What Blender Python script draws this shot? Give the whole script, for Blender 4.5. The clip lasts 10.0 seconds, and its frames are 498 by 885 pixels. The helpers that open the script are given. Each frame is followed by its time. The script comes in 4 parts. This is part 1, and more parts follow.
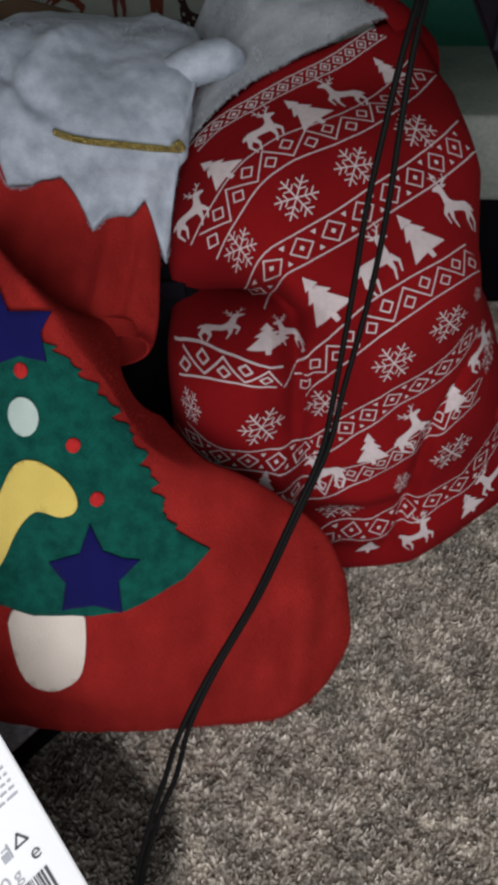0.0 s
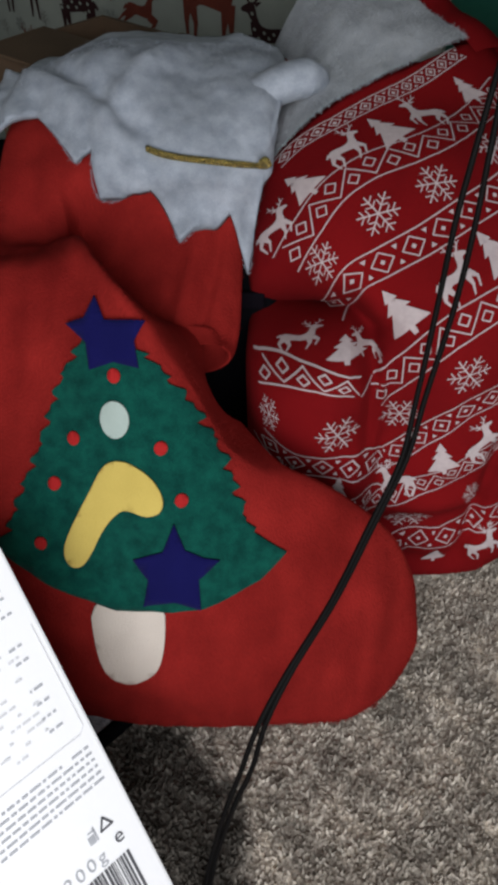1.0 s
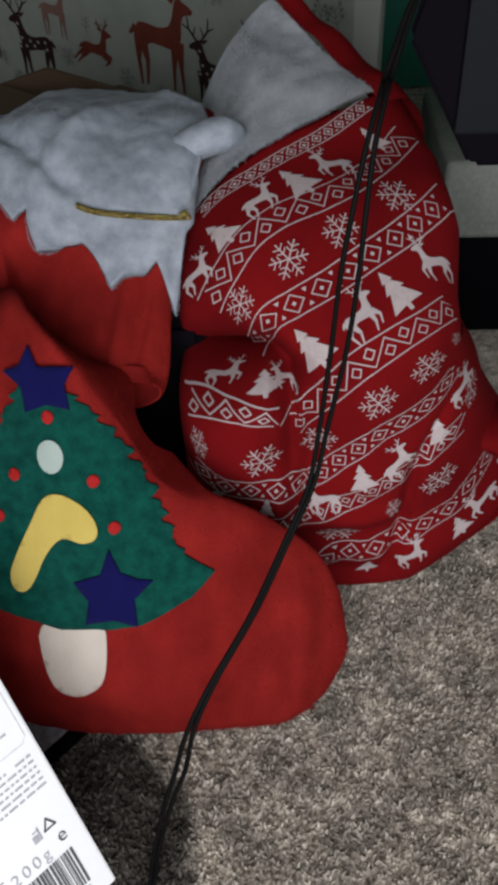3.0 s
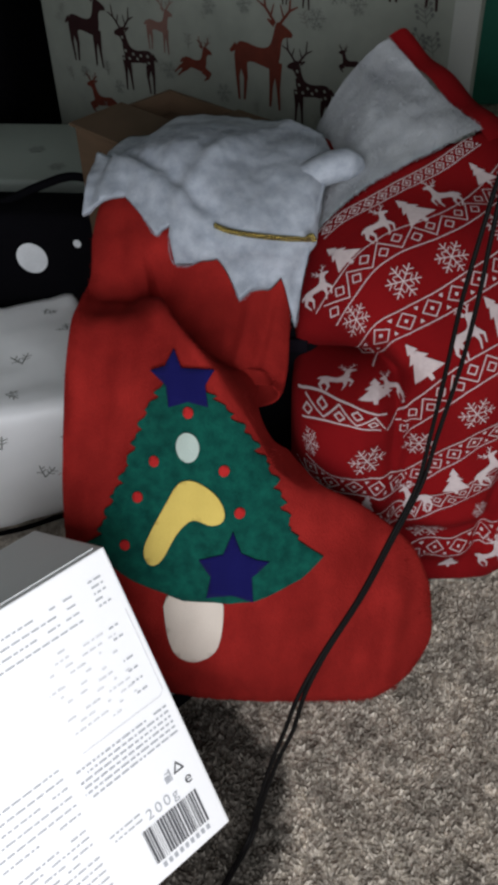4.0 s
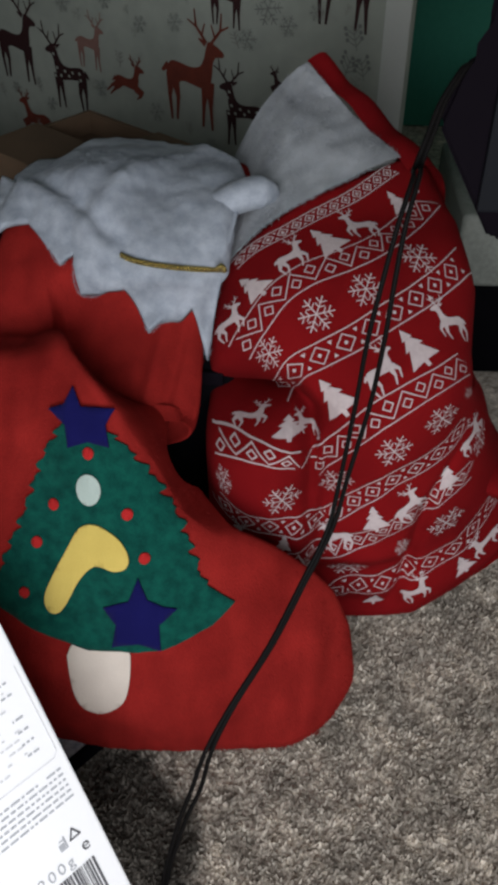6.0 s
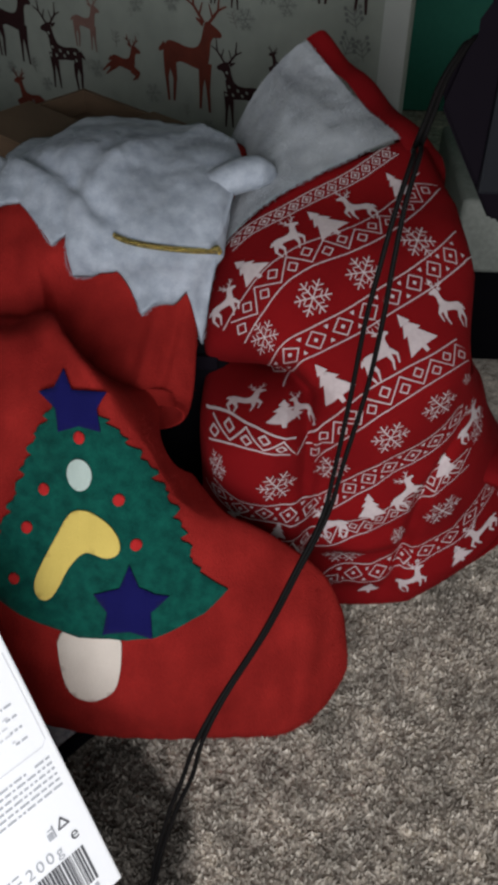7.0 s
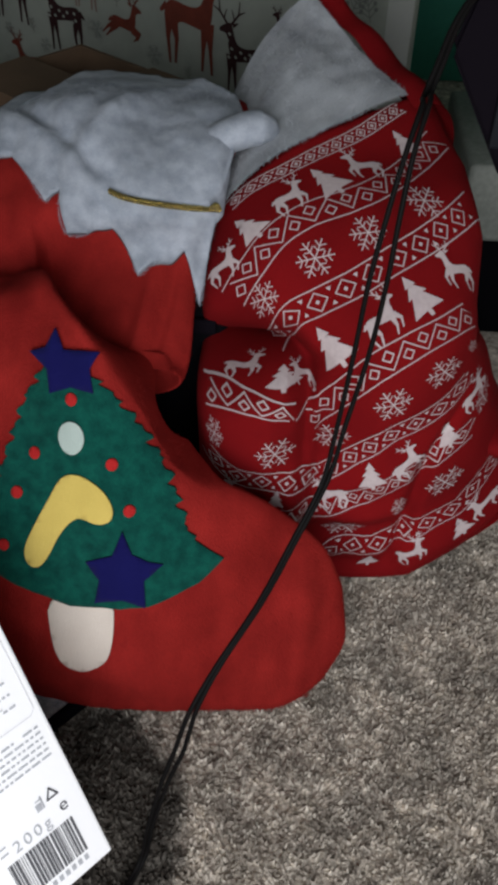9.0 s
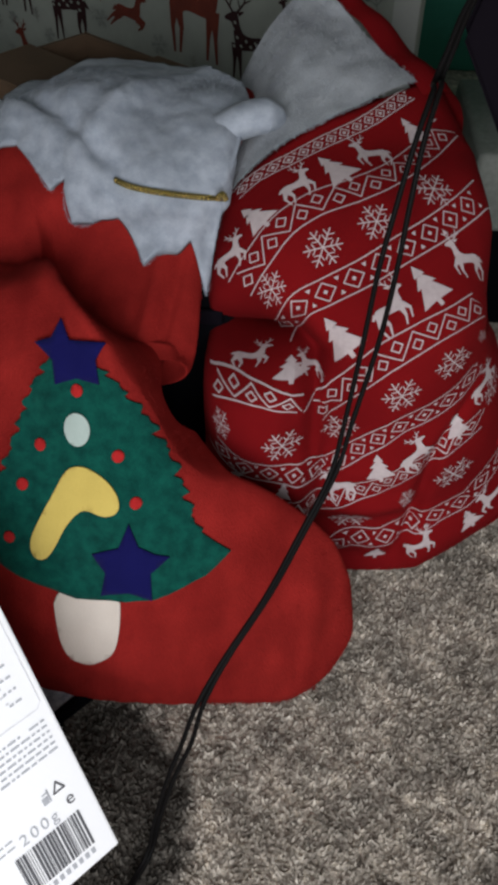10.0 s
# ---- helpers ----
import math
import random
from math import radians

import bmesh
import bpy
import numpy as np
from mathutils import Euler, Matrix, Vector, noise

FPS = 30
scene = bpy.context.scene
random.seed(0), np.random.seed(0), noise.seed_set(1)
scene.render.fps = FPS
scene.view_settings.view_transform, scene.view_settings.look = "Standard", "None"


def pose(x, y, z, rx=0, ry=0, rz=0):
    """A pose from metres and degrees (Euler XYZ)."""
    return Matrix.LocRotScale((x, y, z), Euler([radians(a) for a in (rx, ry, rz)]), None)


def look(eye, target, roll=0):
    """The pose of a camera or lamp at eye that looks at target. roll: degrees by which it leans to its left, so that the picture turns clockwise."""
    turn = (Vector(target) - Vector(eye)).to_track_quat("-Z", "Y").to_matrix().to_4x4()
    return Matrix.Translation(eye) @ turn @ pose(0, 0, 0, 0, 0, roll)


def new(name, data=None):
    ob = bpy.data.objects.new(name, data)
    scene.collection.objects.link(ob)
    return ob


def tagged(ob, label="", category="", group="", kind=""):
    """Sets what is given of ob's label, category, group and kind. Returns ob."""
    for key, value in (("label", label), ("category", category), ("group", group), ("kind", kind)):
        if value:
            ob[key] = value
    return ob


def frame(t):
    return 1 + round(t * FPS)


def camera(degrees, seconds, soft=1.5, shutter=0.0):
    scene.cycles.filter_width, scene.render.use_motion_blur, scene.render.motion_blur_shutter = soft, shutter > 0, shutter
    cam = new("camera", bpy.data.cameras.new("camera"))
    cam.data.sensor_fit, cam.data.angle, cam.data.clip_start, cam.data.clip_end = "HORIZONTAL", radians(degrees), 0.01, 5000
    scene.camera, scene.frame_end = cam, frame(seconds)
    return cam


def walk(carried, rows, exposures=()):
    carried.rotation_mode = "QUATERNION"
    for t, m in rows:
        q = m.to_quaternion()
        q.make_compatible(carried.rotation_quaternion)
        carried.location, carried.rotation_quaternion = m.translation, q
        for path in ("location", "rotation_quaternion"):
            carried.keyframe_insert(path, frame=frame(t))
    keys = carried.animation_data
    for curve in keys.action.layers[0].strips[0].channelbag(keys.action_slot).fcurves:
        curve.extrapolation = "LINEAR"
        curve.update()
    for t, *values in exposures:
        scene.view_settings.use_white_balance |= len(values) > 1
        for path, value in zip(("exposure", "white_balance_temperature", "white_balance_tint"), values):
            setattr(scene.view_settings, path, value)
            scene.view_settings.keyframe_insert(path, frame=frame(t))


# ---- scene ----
cam = camera(32.6, 10.0, soft=4.2)
PATH = [
    (0, (0.01, -0.007, 0.518), (-0.003, 1.477, -0.823), -0.0),
    (0.5, (-0.006, -0.013, 0.52), (-0.069, 1.458, -0.834), -0.6),
    (1, (-0.01, -0.02, 0.529), (-0.123, 1.47, -0.799), -1.2),
    (1.5, (0.014, -0.02, 0.53), (-0.079, 1.47, -0.801), -2.1),
    (2, (0.038, -0.026, 0.541), (-0.027, 1.471, -0.783), -1.9),
    (2.2, (0.042, -0.029, 0.543), (-0.003, 1.478, -0.771), -1.5),
    (3.3, (0.022, -0.057, 0.585), (-0.105, 1.439, -0.736), -3.1),
    (3.5, (0.01, -0.071, 0.596), (-0.132, 1.432, -0.715), -3.0),
    (4, (-0.014, -0.094, 0.614), (-0.201, 1.395, -0.708), -2.1),
    (4.5, (-0.011, -0.089, 0.61), (-0.165, 1.404, -0.712), -1.2),
    (5, (0.006, -0.076, 0.618), (-0.111, 1.445, -0.675), -0.6),
    (5.5, (0.017, -0.066, 0.615), (-0.086, 1.456, -0.677), -0.4),
    (7, (0.019, -0.053, 0.602), (-0.067, 1.445, -0.72), 0.6),
    (7.5, (0.022, -0.052, 0.603), (-0.06, 1.449, -0.717), 0.5),
    (8, (0.025, -0.051, 0.601), (-0.055, 1.45, -0.718), 0.6),
    (8.5, (0.022, -0.05, 0.596), (-0.066, 1.441, -0.734), 0.8),
    (9, (0.02, -0.046, 0.584), (-0.063, 1.42, -0.775), 1.3),
    (9.5, (0.018, -0.046, 0.582), (-0.069, 1.412, -0.784), 1.2),
    (10, (0.018, -0.043, 0.58), (-0.074, 1.41, -0.791), 1.0),
]
walk(cam, [(t, look(eye, target, roll)) for t, eye, target, roll in PATH])

# ---- shapes of cloth ----
def spline(pts, n=160):
    """A smooth line through points, as n samples with their running length."""
    p = np.array(pts, float)
    p = np.vstack([2 * p[0] - p[1], p, 2 * p[-1] - p[-2]])
    out = []
    for i in range(1, len(p) - 2):
        for t in np.linspace(0, 1, max(3, n // (len(p) - 3)), endpoint=False):
            a, b, c, d = p[i - 1:i + 3]
            out.append(0.5 * (2 * b + (c - a) * t + (2 * a - 5 * b + 4 * c - d) * t ** 2 + (3 * b - a - 3 * c + d) * t ** 3))
    out.append(p[-2])
    q = np.array(out)
    return np.concatenate([[0], np.cumsum(np.linalg.norm(np.diff(q, axis=0), axis=1))]), q


class Profile:
    """A line in the upright plane (y, z), by its length v, with the way that faces the room."""
    def __init__(self, pts):
        self.s, self.q = spline(pts)
        self.length = self.s[-1]

    def at(self, v):
        return np.array([np.interp(v, self.s, self.q[:, k]) for k in (0, 1)])

    def out(self, v):
        d = self.at(min(v + 0.012, self.length)) - self.at(max(v - 0.012, 0))
        d /= np.linalg.norm(d) + 1e-9
        return np.array([-d[1], d[0]])


def smooth(e0, e1, x):
    t = min(1.0, max(0.0, (x - e0) / (e1 - e0)))
    return t * t * (3 - 2 * t)


def bump(x, c, w):
    return math.exp(-((x - c) / w) ** 2)


# the stocking: its front line from the sole up over the instep and back along the leg
STOCK = Profile([(0.278, 0.002), (0.268, 0.03), (0.264, 0.09), (0.283, 0.14), (0.304, 0.19), (0.323, 0.23), (0.344, 0.272), (0.368, 0.292), (0.40, 0.291), (0.437, 0.287), (0.462, 0.306), (0.487, 0.321), (0.525, 0.329), (0.58, 0.326), (0.64, 0.316)])
STOCK_T = 0.016


STOCK_LV = [0, 0.03, 0.08, 0.14, 0.20, 0.24, 0.28, 0.31, 0.36, 0.42, 0.45, 0.50, 0.56, 0.63]
STOCK_L = [-0.150, -0.178, -0.195, -0.200, -0.201, -0.199, -0.196, -0.194, -0.196, -0.200, -0.198, -0.190, -0.170, -0.140]
STOCK_RV = [0, 0.02, 0.047, 0.105, 0.139, 0.167, 0.194, 0.209, 0.2255, 0.240, 0.258, 0.273, 0.287, 0.302, 0.320, 0.345, 0.365, 0.389, 0.402, 0.425, 0.47, 0.52, 0.56, 0.63]
STOCK_R = [0.032, 0.058, 0.075, 0.067, 0.053, 0.032, 0.003, -0.023, -0.0450, -0.0545, -0.0640, -0.0690, -0.0680, -0.0610, -0.0550, -0.0500, -0.0465, -0.0475, -0.0440, -0.0310, -0.0280, -0.0160, -0.0200, -0.04]


STOCK_VS = np.arange(-0.05, 0.70, 0.001)
SOFTEN = np.exp(-(np.arange(-24, 25) / 9.0) ** 2)
STOCK_EL, STOCK_ER = (np.convolve(np.interp(STOCK_VS, a, b), SOFTEN / SOFTEN.sum(), "same") for a, b in ((STOCK_LV, STOCK_L), (STOCK_RV, STOCK_R)))


def stock_edges(v):
    return np.interp(v, STOCK_VS, STOCK_EL), np.interp(v, STOCK_VS, STOCK_ER)


def stock_lens(x, v):
    l, r = stock_edges(v)
    e = min(1.0, abs(2 * x - l - r) / (r - l))
    return math.sqrt(max(0.0, 1 - e ** 3.2)) * smooth(-0.03, 0.03, v)


RIDGE_V = [0.165, 0.188, 0.208, 0.2255, 0.26, 0.292, 0.309, 0.322, 0.37, 0.42]
RIDGE_X = [0.045, 0.010, -0.032, -0.050, -0.0685, -0.089, -0.109, -0.123, -0.150, -0.165]


def stock_ridge(v):
    return np.interp(v, RIDGE_V, RIDGE_X)


def stock_mid(x, v):
    y, z = STOCK.at(v)
    n = STOCK.out(v)
    # the cloth beside the ridge falls back into a deep fold
    k = -0.066 * smooth(0.0, 0.010, x - stock_ridge(v)) * smooth(0.203, 0.235, v) * smooth(0.416, 0.345, v)
    return np.array([x, y + 0.3 * max(0.0, x + 0.06) * (1 - smooth(0.16, 0.3, v)) * smooth(-0.02, 0.08, v) + 0.25 * max(0.0, x - 0.03) + STOCK_T, z]) + np.array([0, n[0], n[1]]) * k


def stock_front(x, v, lift=0.0):
    n = STOCK.out(v)
    k = STOCK_T - 0.28 * max(0.0, -0.095 - x) * smooth(0.18, 0.26, v) * smooth(0.42, 0.34, v)
    # the soft ridge beside the tree, the crease across the leg and slow waves
    k += 0.006 * bump(x, stock_ridge(v) - 0.005, 0.008) * bump(v, 0.30, 0.07)
    k -= 0.009 * bump(v, 0.372, 0.016) * smooth(-0.10, -0.15, x)
    k += 0.0035 * math.sin(105 * (x - 0.55 * v)) * smooth(-0.09, -0.07, x) * bump(v, 0.35, 0.05)
    k -= 0.008 * bump(x, -0.062 + 0.32 * (v - 0.385), 0.005) * bump(v, 0.375, 0.035)
    k += 0.005 * bump(x, -0.074 + 0.32 * (v - 0.385), 0.007) * bump(v, 0.365, 0.04)
    k += 0.0025 * math.sin(26 * v + 40 * x) * smooth(0.1, 0.2, v)
    k += 0.0007 * math.sin(210 * x + 60 * v) * math.sin(90 * v - 130 * x) + 0.0012 * math.sin(70 * x - 25 * v) * math.sin(48 * v + 20 * x)
    k += 0.0055 * math.sin(170 * x + 12 * v) * bump(x, 0.048, 0.020) * bump(v, 0.085, 0.04)
    return stock_mid(x, v) + np.array([0, n[0], n[1]]) * (k * stock_lens(x, v) + lift)


# the sack: front line from the carpet up and back, and its left and right edge
SACK = Profile([(0.462, 0.004), (0.419, 0.010), (0.397, 0.05), (0.388, 0.10), (0.385, 0.16), (0.386, 0.215), (0.398, 0.262), (0.432, 0.297), (0.478, 0.324), (0.535, 0.345), (0.60, 0.366)])
SACK_V = np.array([0.0, 0.05, 0.09, 0.14, 0.20, 0.255, 0.305, 0.355, 0.41, 0.47, 0.535])
SACK_L = np.array([-0.03, -0.04, -0.043, -0.045, -0.045, -0.045, -0.042, -0.046, -0.046, -0.04, -0.03])
SACK_R = np.array([0.205, 0.226, 0.228, 0.212, 0.184, 0.166, 0.154, 0.150, 0.151, 0.140, 0.112])
SACK_D = np.array([0.05, 0.075, 0.08, 0.085, 0.09, 0.09, 0.085, 0.075, 0.06, 0.045, 0.04])


def sack_at(a, v, lift=0.0):
    """a: -1 at the left edge, 1 at the right edge of the front; past that, round the back to 2 and -2."""
    l, r, d = (np.interp(v, SACK_V, q) for q in (SACK_L, SACK_R, SACK_D))
    y, z = SACK.at(v)
    n = SACK.out(v)
    f = a * math.pi / 2
    e = 0.72
    cx = math.copysign(abs(math.sin(f)) ** e, math.sin(f))
    cy = math.copysign(abs(math.cos(f)) ** e, math.cos(f))
    x = (l + r) / 2 + (r - l) / 2 * cx * (1 if cy > 0 else 1 + 0.22 * cy)
    k = d * cy - d + lift - 0.42 * max(0.0, x - 0.085) * smooth(0.36, 0.26, v) * smooth(0.05, 0.15, v) - 0.5 * max(0.0, x - 0.13) * smooth(0.15, 0.05, v)
    # the stuffed corner that sticks out below the fold: its flat front, its top, the crease beside it and the dark fold above
    top = np.interp(x, [-0.045, -0.01, 0.019, 0.034], [0.272, 0.283, 0.287, 0.274])
    k += 0.029 * smooth(0.046, 0.024, x) * smooth(top + 0.008, top - 0.022, v) * smooth(0.10, 0.19, v)
    w = smooth(0.03, -0.035, x)
    k -= (0.034 + 0.066 * w) * smooth(0.052, 0.018, x) * bump(v, top + 0.016 + 0.006 * w, 0.011 + 0.013 * w)
    k -= 0.014 * smooth(0.004, 0.030, x) * smooth(0.040, 0.033, x) * smooth(0.185, 0.235, v) * smooth(0.300, 0.280, v)
    # the fold down to the lower corner, and the cloth crumpled where it sits on the carpet
    k -= 0.009 * bump(x, np.interp(v, [0.06, 0.115, 0.20, 0.24], [0.105, 0.116, 0.122, 0.145]), 0.006) * smooth(0.05, 0.10, v) * smooth(0.26, 0.21, v)
    k += 0.0035 * math.sin(125 * v + 14 * x) * smooth(0.20, 0.15, v) * smooth(0.03, 0.06, v) * smooth(0.14, 0.10, x)
    k -= 0.034 * smooth(0.0, 0.03, v - (0.414 + 0.77 * (x + 0.028)))
    k += (0.004 * math.sin(31 * x + 17 * v) + 0.003 * math.sin(55 * v - 20 * x)) * smooth(0.02, 0.1, v)
    p = np.array([x, y, z]) + np.array([0, n[0], n[1]]) * k
    p[2] = max(p[2], 0.003)
    return p


def sack_x(x, v, lift=0.0):
    """The front of the sack by metres across it."""
    l, r = (np.interp(v, SACK_V, q) for q in (SACK_L, SACK_R))
    c = max(-1.0, min(1.0, (2 * x - l - r) / (r - l)))
    return sack_at(math.copysign(math.asin(abs(c) ** (1 / 0.72)), c) * 2 / math.pi, v, lift)
# ---- end of shapes ----
# ---- light ----
world = bpy.data.worlds.new("world")
scene.world = world
world.use_nodes = True
wn = world.node_tree.nodes
sky = wn.new("ShaderNodeTexSky")
sky.sky_type, sky.sun_disc, sky.sun_elevation, sky.sun_rotation = "NISHITA", False, radians(25), radians(200)
world.node_tree.links.new(sky.outputs[0], wn["Background"].inputs[0])
wn["Background"].inputs[1].default_value = 0.05
scene.view_settings.exposure = 0.0


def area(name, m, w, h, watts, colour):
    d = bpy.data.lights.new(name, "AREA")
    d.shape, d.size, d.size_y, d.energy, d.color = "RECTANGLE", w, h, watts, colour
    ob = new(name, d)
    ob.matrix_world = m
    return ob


# unseen window, assumed; its lamp is placed and tuned to match the shading
ASSUMED_WINDOW = (0.05, -0.62, 0.62)
area("assumed_window_light", look(ASSUMED_WINDOW, (0.0, 0.30, 0.12)), 0.7, 0.6, 11.9, (0.94, 0.955, 1.0))

# ---- materials ----
MATS = {}


def mat(name, colour, rough=0.8, metal=0.0, second=None, scale=30.0, amount=0.5, bump=0.0, bump_scale=400.0, sheen=0.0, spec=0.3, stretch=(1, 1, 1), seed=0.0):
    """A material with a coarse and a fine variation of its colour, and a fine relief."""
    m = bpy.data.materials.new(name)
    m.use_nodes = True
    n, l = m.node_tree.nodes, m.node_tree.links
    b = n["Principled BSDF"]
    b.inputs["Roughness"].default_value, b.inputs["Metallic"].default_value = rough, metal
    b.inputs["Specular IOR Level"].default_value = spec
    if sheen:
        b.inputs["Sheen Weight"].default_value, b.inputs["Sheen Roughness"].default_value = sheen, 0.5
    tc, mp = n.new("ShaderNodeTexCoord"), n.new("ShaderNodeMapping")
    mp.inputs["Scale"].default_value, mp.inputs["Location"].default_value = stretch, (seed, seed * 0.7, seed * 1.3)
    l.new(tc.outputs["Object"], mp.inputs[0])
    n1, n2 = n.new("ShaderNodeTexNoise"), n.new("ShaderNodeTexNoise")
    n1.inputs["Scale"].default_value, n1.inputs["Detail"].default_value = scale, 4
    n2.inputs["Scale"].default_value, n2.inputs["Detail"].default_value = bump_scale, 3
    for q in (n1, n2):
        l.new(mp.outputs[0], q.inputs["Vector"])
    mix = n.new("ShaderNodeMix")
    mix.data_type = "RGBA"
    second = second or tuple(0.72 * c for c in colour)
    mix.inputs["A"].default_value, mix.inputs["B"].default_value = (*colour, 1), (*second, 1)
    add = n.new("ShaderNodeMath")
    add.operation = "MULTIPLY_ADD"
    l.new(n2.outputs["Fac"], add.inputs[0])
    add.inputs[1].default_value = 0.6
    l.new(n1.outputs["Fac"], add.inputs[2])
    rng = n.new("ShaderNodeMapRange")
    rng.inputs["From Min"].default_value, rng.inputs["From Max"].default_value, rng.inputs["To Max"].default_value = 0.55, 1.05, amount
    l.new(add.outputs[0], rng.inputs["Value"])
    l.new(rng.outputs[0], mix.inputs["Factor"])
    l.new(mix.outputs["Result"], b.inputs["Base Color"])
    if bump:
        bm_ = n.new("ShaderNodeBump")
        bm_.inputs["Strength"].default_value, bm_.inputs["Distance"].default_value = bump, 0.002
        l.new(n2.outputs["Fac"], bm_.inputs["Height"])
        l.new(bm_.outputs[0], b.inputs["Normal"])
    MATS[name] = m
    return m


RED_FELT = mat("red_felt", (0.275, 0.0180, 0.0150), 0.95, second=(0.175, 0.010, 0.009), scale=45, amount=0.9, bump=0.5, bump_scale=1100, stretch=(1, 1, 0.35), sheen=0.0, spec=0.05)
GREEN_FELT = mat("green_felt", (0.004, 0.082, 0.060), 0.95, second=(0.001, 0.030, 0.025), scale=130, amount=0.9, bump=0.4, bump_scale=1300, sheen=0.03, spec=0.1)
BLUE_FELT = mat("blue_felt", (0.007, 0.007, 0.075), 0.95, second=(0.003, 0.003, 0.045), scale=50, bump=0.4, bump_scale=1300, sheen=0.02, spec=0.1)
YELLOW_FELT = mat("yellow_felt", (0.62, 0.47, 0.12), 0.95, second=(0.5, 0.37, 0.09), scale=60, bump=0.4, bump_scale=1200, spec=0.1)
# bluish tint carries cool ambient light on the upward-facing cuff
WHITE_FELT = mat("white_felt", (0.385, 0.42, 0.475), 0.95, second=(0.235, 0.265, 0.31), scale=95, amount=1.0, bump=0.2, bump_scale=1500, sheen=0.08, spec=0.1)
PINKISH_FELT = mat("cream_felt", (0.62, 0.55, 0.48), 0.95, second=(0.54, 0.47, 0.41), scale=60, bump=0.4, bump_scale=1200, spec=0.1)
GREY_FELT = mat("pale_grey_felt", (0.42, 0.50, 0.46), 0.95, second=(0.34, 0.42, 0.38), scale=80, bump=0.4, bump_scale=1200, spec=0.1)
DOT_RED = mat("dot_red_felt", (0.42, 0.02, 0.02), 0.9, scale=60, bump=0.3, bump_scale=1200, spec=0.1)
SACK_RED = mat("sack_cloth", (0.225, 0.0068, 0.0085), 0.95, second=(0.130, 0.004, 0.006), scale=14, amount=0.9, bump=0.5, bump_scale=1800, spec=0.06)
PRINT = mat("white_print", (0.56, 0.48, 0.48), 0.85, second=(0.41, 0.33, 0.34), scale=260, amount=0.6, bump=0.3, bump_scale=1800, spec=0.15)
FLEECE = mat("white_fleece", (0.43, 0.455, 0.48), 1.0, second=(0.28, 0.30, 0.33), scale=40, amount=0.8, bump=0.25, bump_scale=1200, sheen=0.1, spec=0.05)
CARPET = mat("carpet_pile", (0.78, 0.71, 0.61), 1.0, second=(0.23, 0.19, 0.155), scale=105, amount=1.0, bump=0.3, bump_scale=420, spec=0.05)


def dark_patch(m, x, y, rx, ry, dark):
    """A rounded, uneven-edged darker patch multiplied into the material's colour."""
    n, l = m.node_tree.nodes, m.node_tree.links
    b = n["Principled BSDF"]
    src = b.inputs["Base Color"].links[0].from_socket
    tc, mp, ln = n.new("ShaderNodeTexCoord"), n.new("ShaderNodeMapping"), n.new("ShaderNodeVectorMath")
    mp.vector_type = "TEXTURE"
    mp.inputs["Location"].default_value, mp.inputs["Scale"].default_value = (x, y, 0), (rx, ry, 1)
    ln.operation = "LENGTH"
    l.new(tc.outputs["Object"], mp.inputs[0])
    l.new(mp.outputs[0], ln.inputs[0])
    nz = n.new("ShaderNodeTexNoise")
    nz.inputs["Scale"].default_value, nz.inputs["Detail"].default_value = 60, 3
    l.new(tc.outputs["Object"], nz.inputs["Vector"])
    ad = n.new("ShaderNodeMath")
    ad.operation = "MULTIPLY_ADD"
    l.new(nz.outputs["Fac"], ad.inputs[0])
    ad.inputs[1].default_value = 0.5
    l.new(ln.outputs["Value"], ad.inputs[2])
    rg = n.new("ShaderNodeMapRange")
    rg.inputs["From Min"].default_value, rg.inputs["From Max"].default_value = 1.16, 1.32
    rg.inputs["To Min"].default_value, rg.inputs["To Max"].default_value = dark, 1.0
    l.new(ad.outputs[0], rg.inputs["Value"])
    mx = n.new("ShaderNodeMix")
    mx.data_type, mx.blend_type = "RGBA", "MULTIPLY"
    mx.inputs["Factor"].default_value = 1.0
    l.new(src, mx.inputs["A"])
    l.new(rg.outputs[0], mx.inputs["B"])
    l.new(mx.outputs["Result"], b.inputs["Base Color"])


def mottle(m, scale, low, high, seed):
    """Slow changes of tone, as in pile that is trodden one way here and another there."""
    n, l = m.node_tree.nodes, m.node_tree.links
    b = n["Principled BSDF"]
    src = b.inputs["Base Color"].links[0].from_socket
    tc, nz, rg, mx = n.new("ShaderNodeTexCoord"), n.new("ShaderNodeTexNoise"), n.new("ShaderNodeMapRange"), n.new("ShaderNodeMix")
    mp = n.new("ShaderNodeMapping")
    mp.inputs["Location"].default_value = (seed, seed, 0)
    nz.inputs["Scale"].default_value, nz.inputs["Detail"].default_value = scale, 3
    l.new(tc.outputs["Object"], mp.inputs[0])
    l.new(mp.outputs[0], nz.inputs["Vector"])
    rg.inputs["From Min"].default_value, rg.inputs["From Max"].default_value = 0.34, 0.66
    rg.inputs["To Min"].default_value, rg.inputs["To Max"].default_value = low, high
    l.new(nz.outputs["Fac"], rg.inputs["Value"])
    mx.data_type, mx.blend_type = "RGBA", "MULTIPLY"
    mx.inputs["Factor"].default_value = 1.0
    l.new(src, mx.inputs["A"])
    l.new(rg.outputs[0], mx.inputs["B"])
    l.new(mx.outputs["Result"], b.inputs["Base Color"])


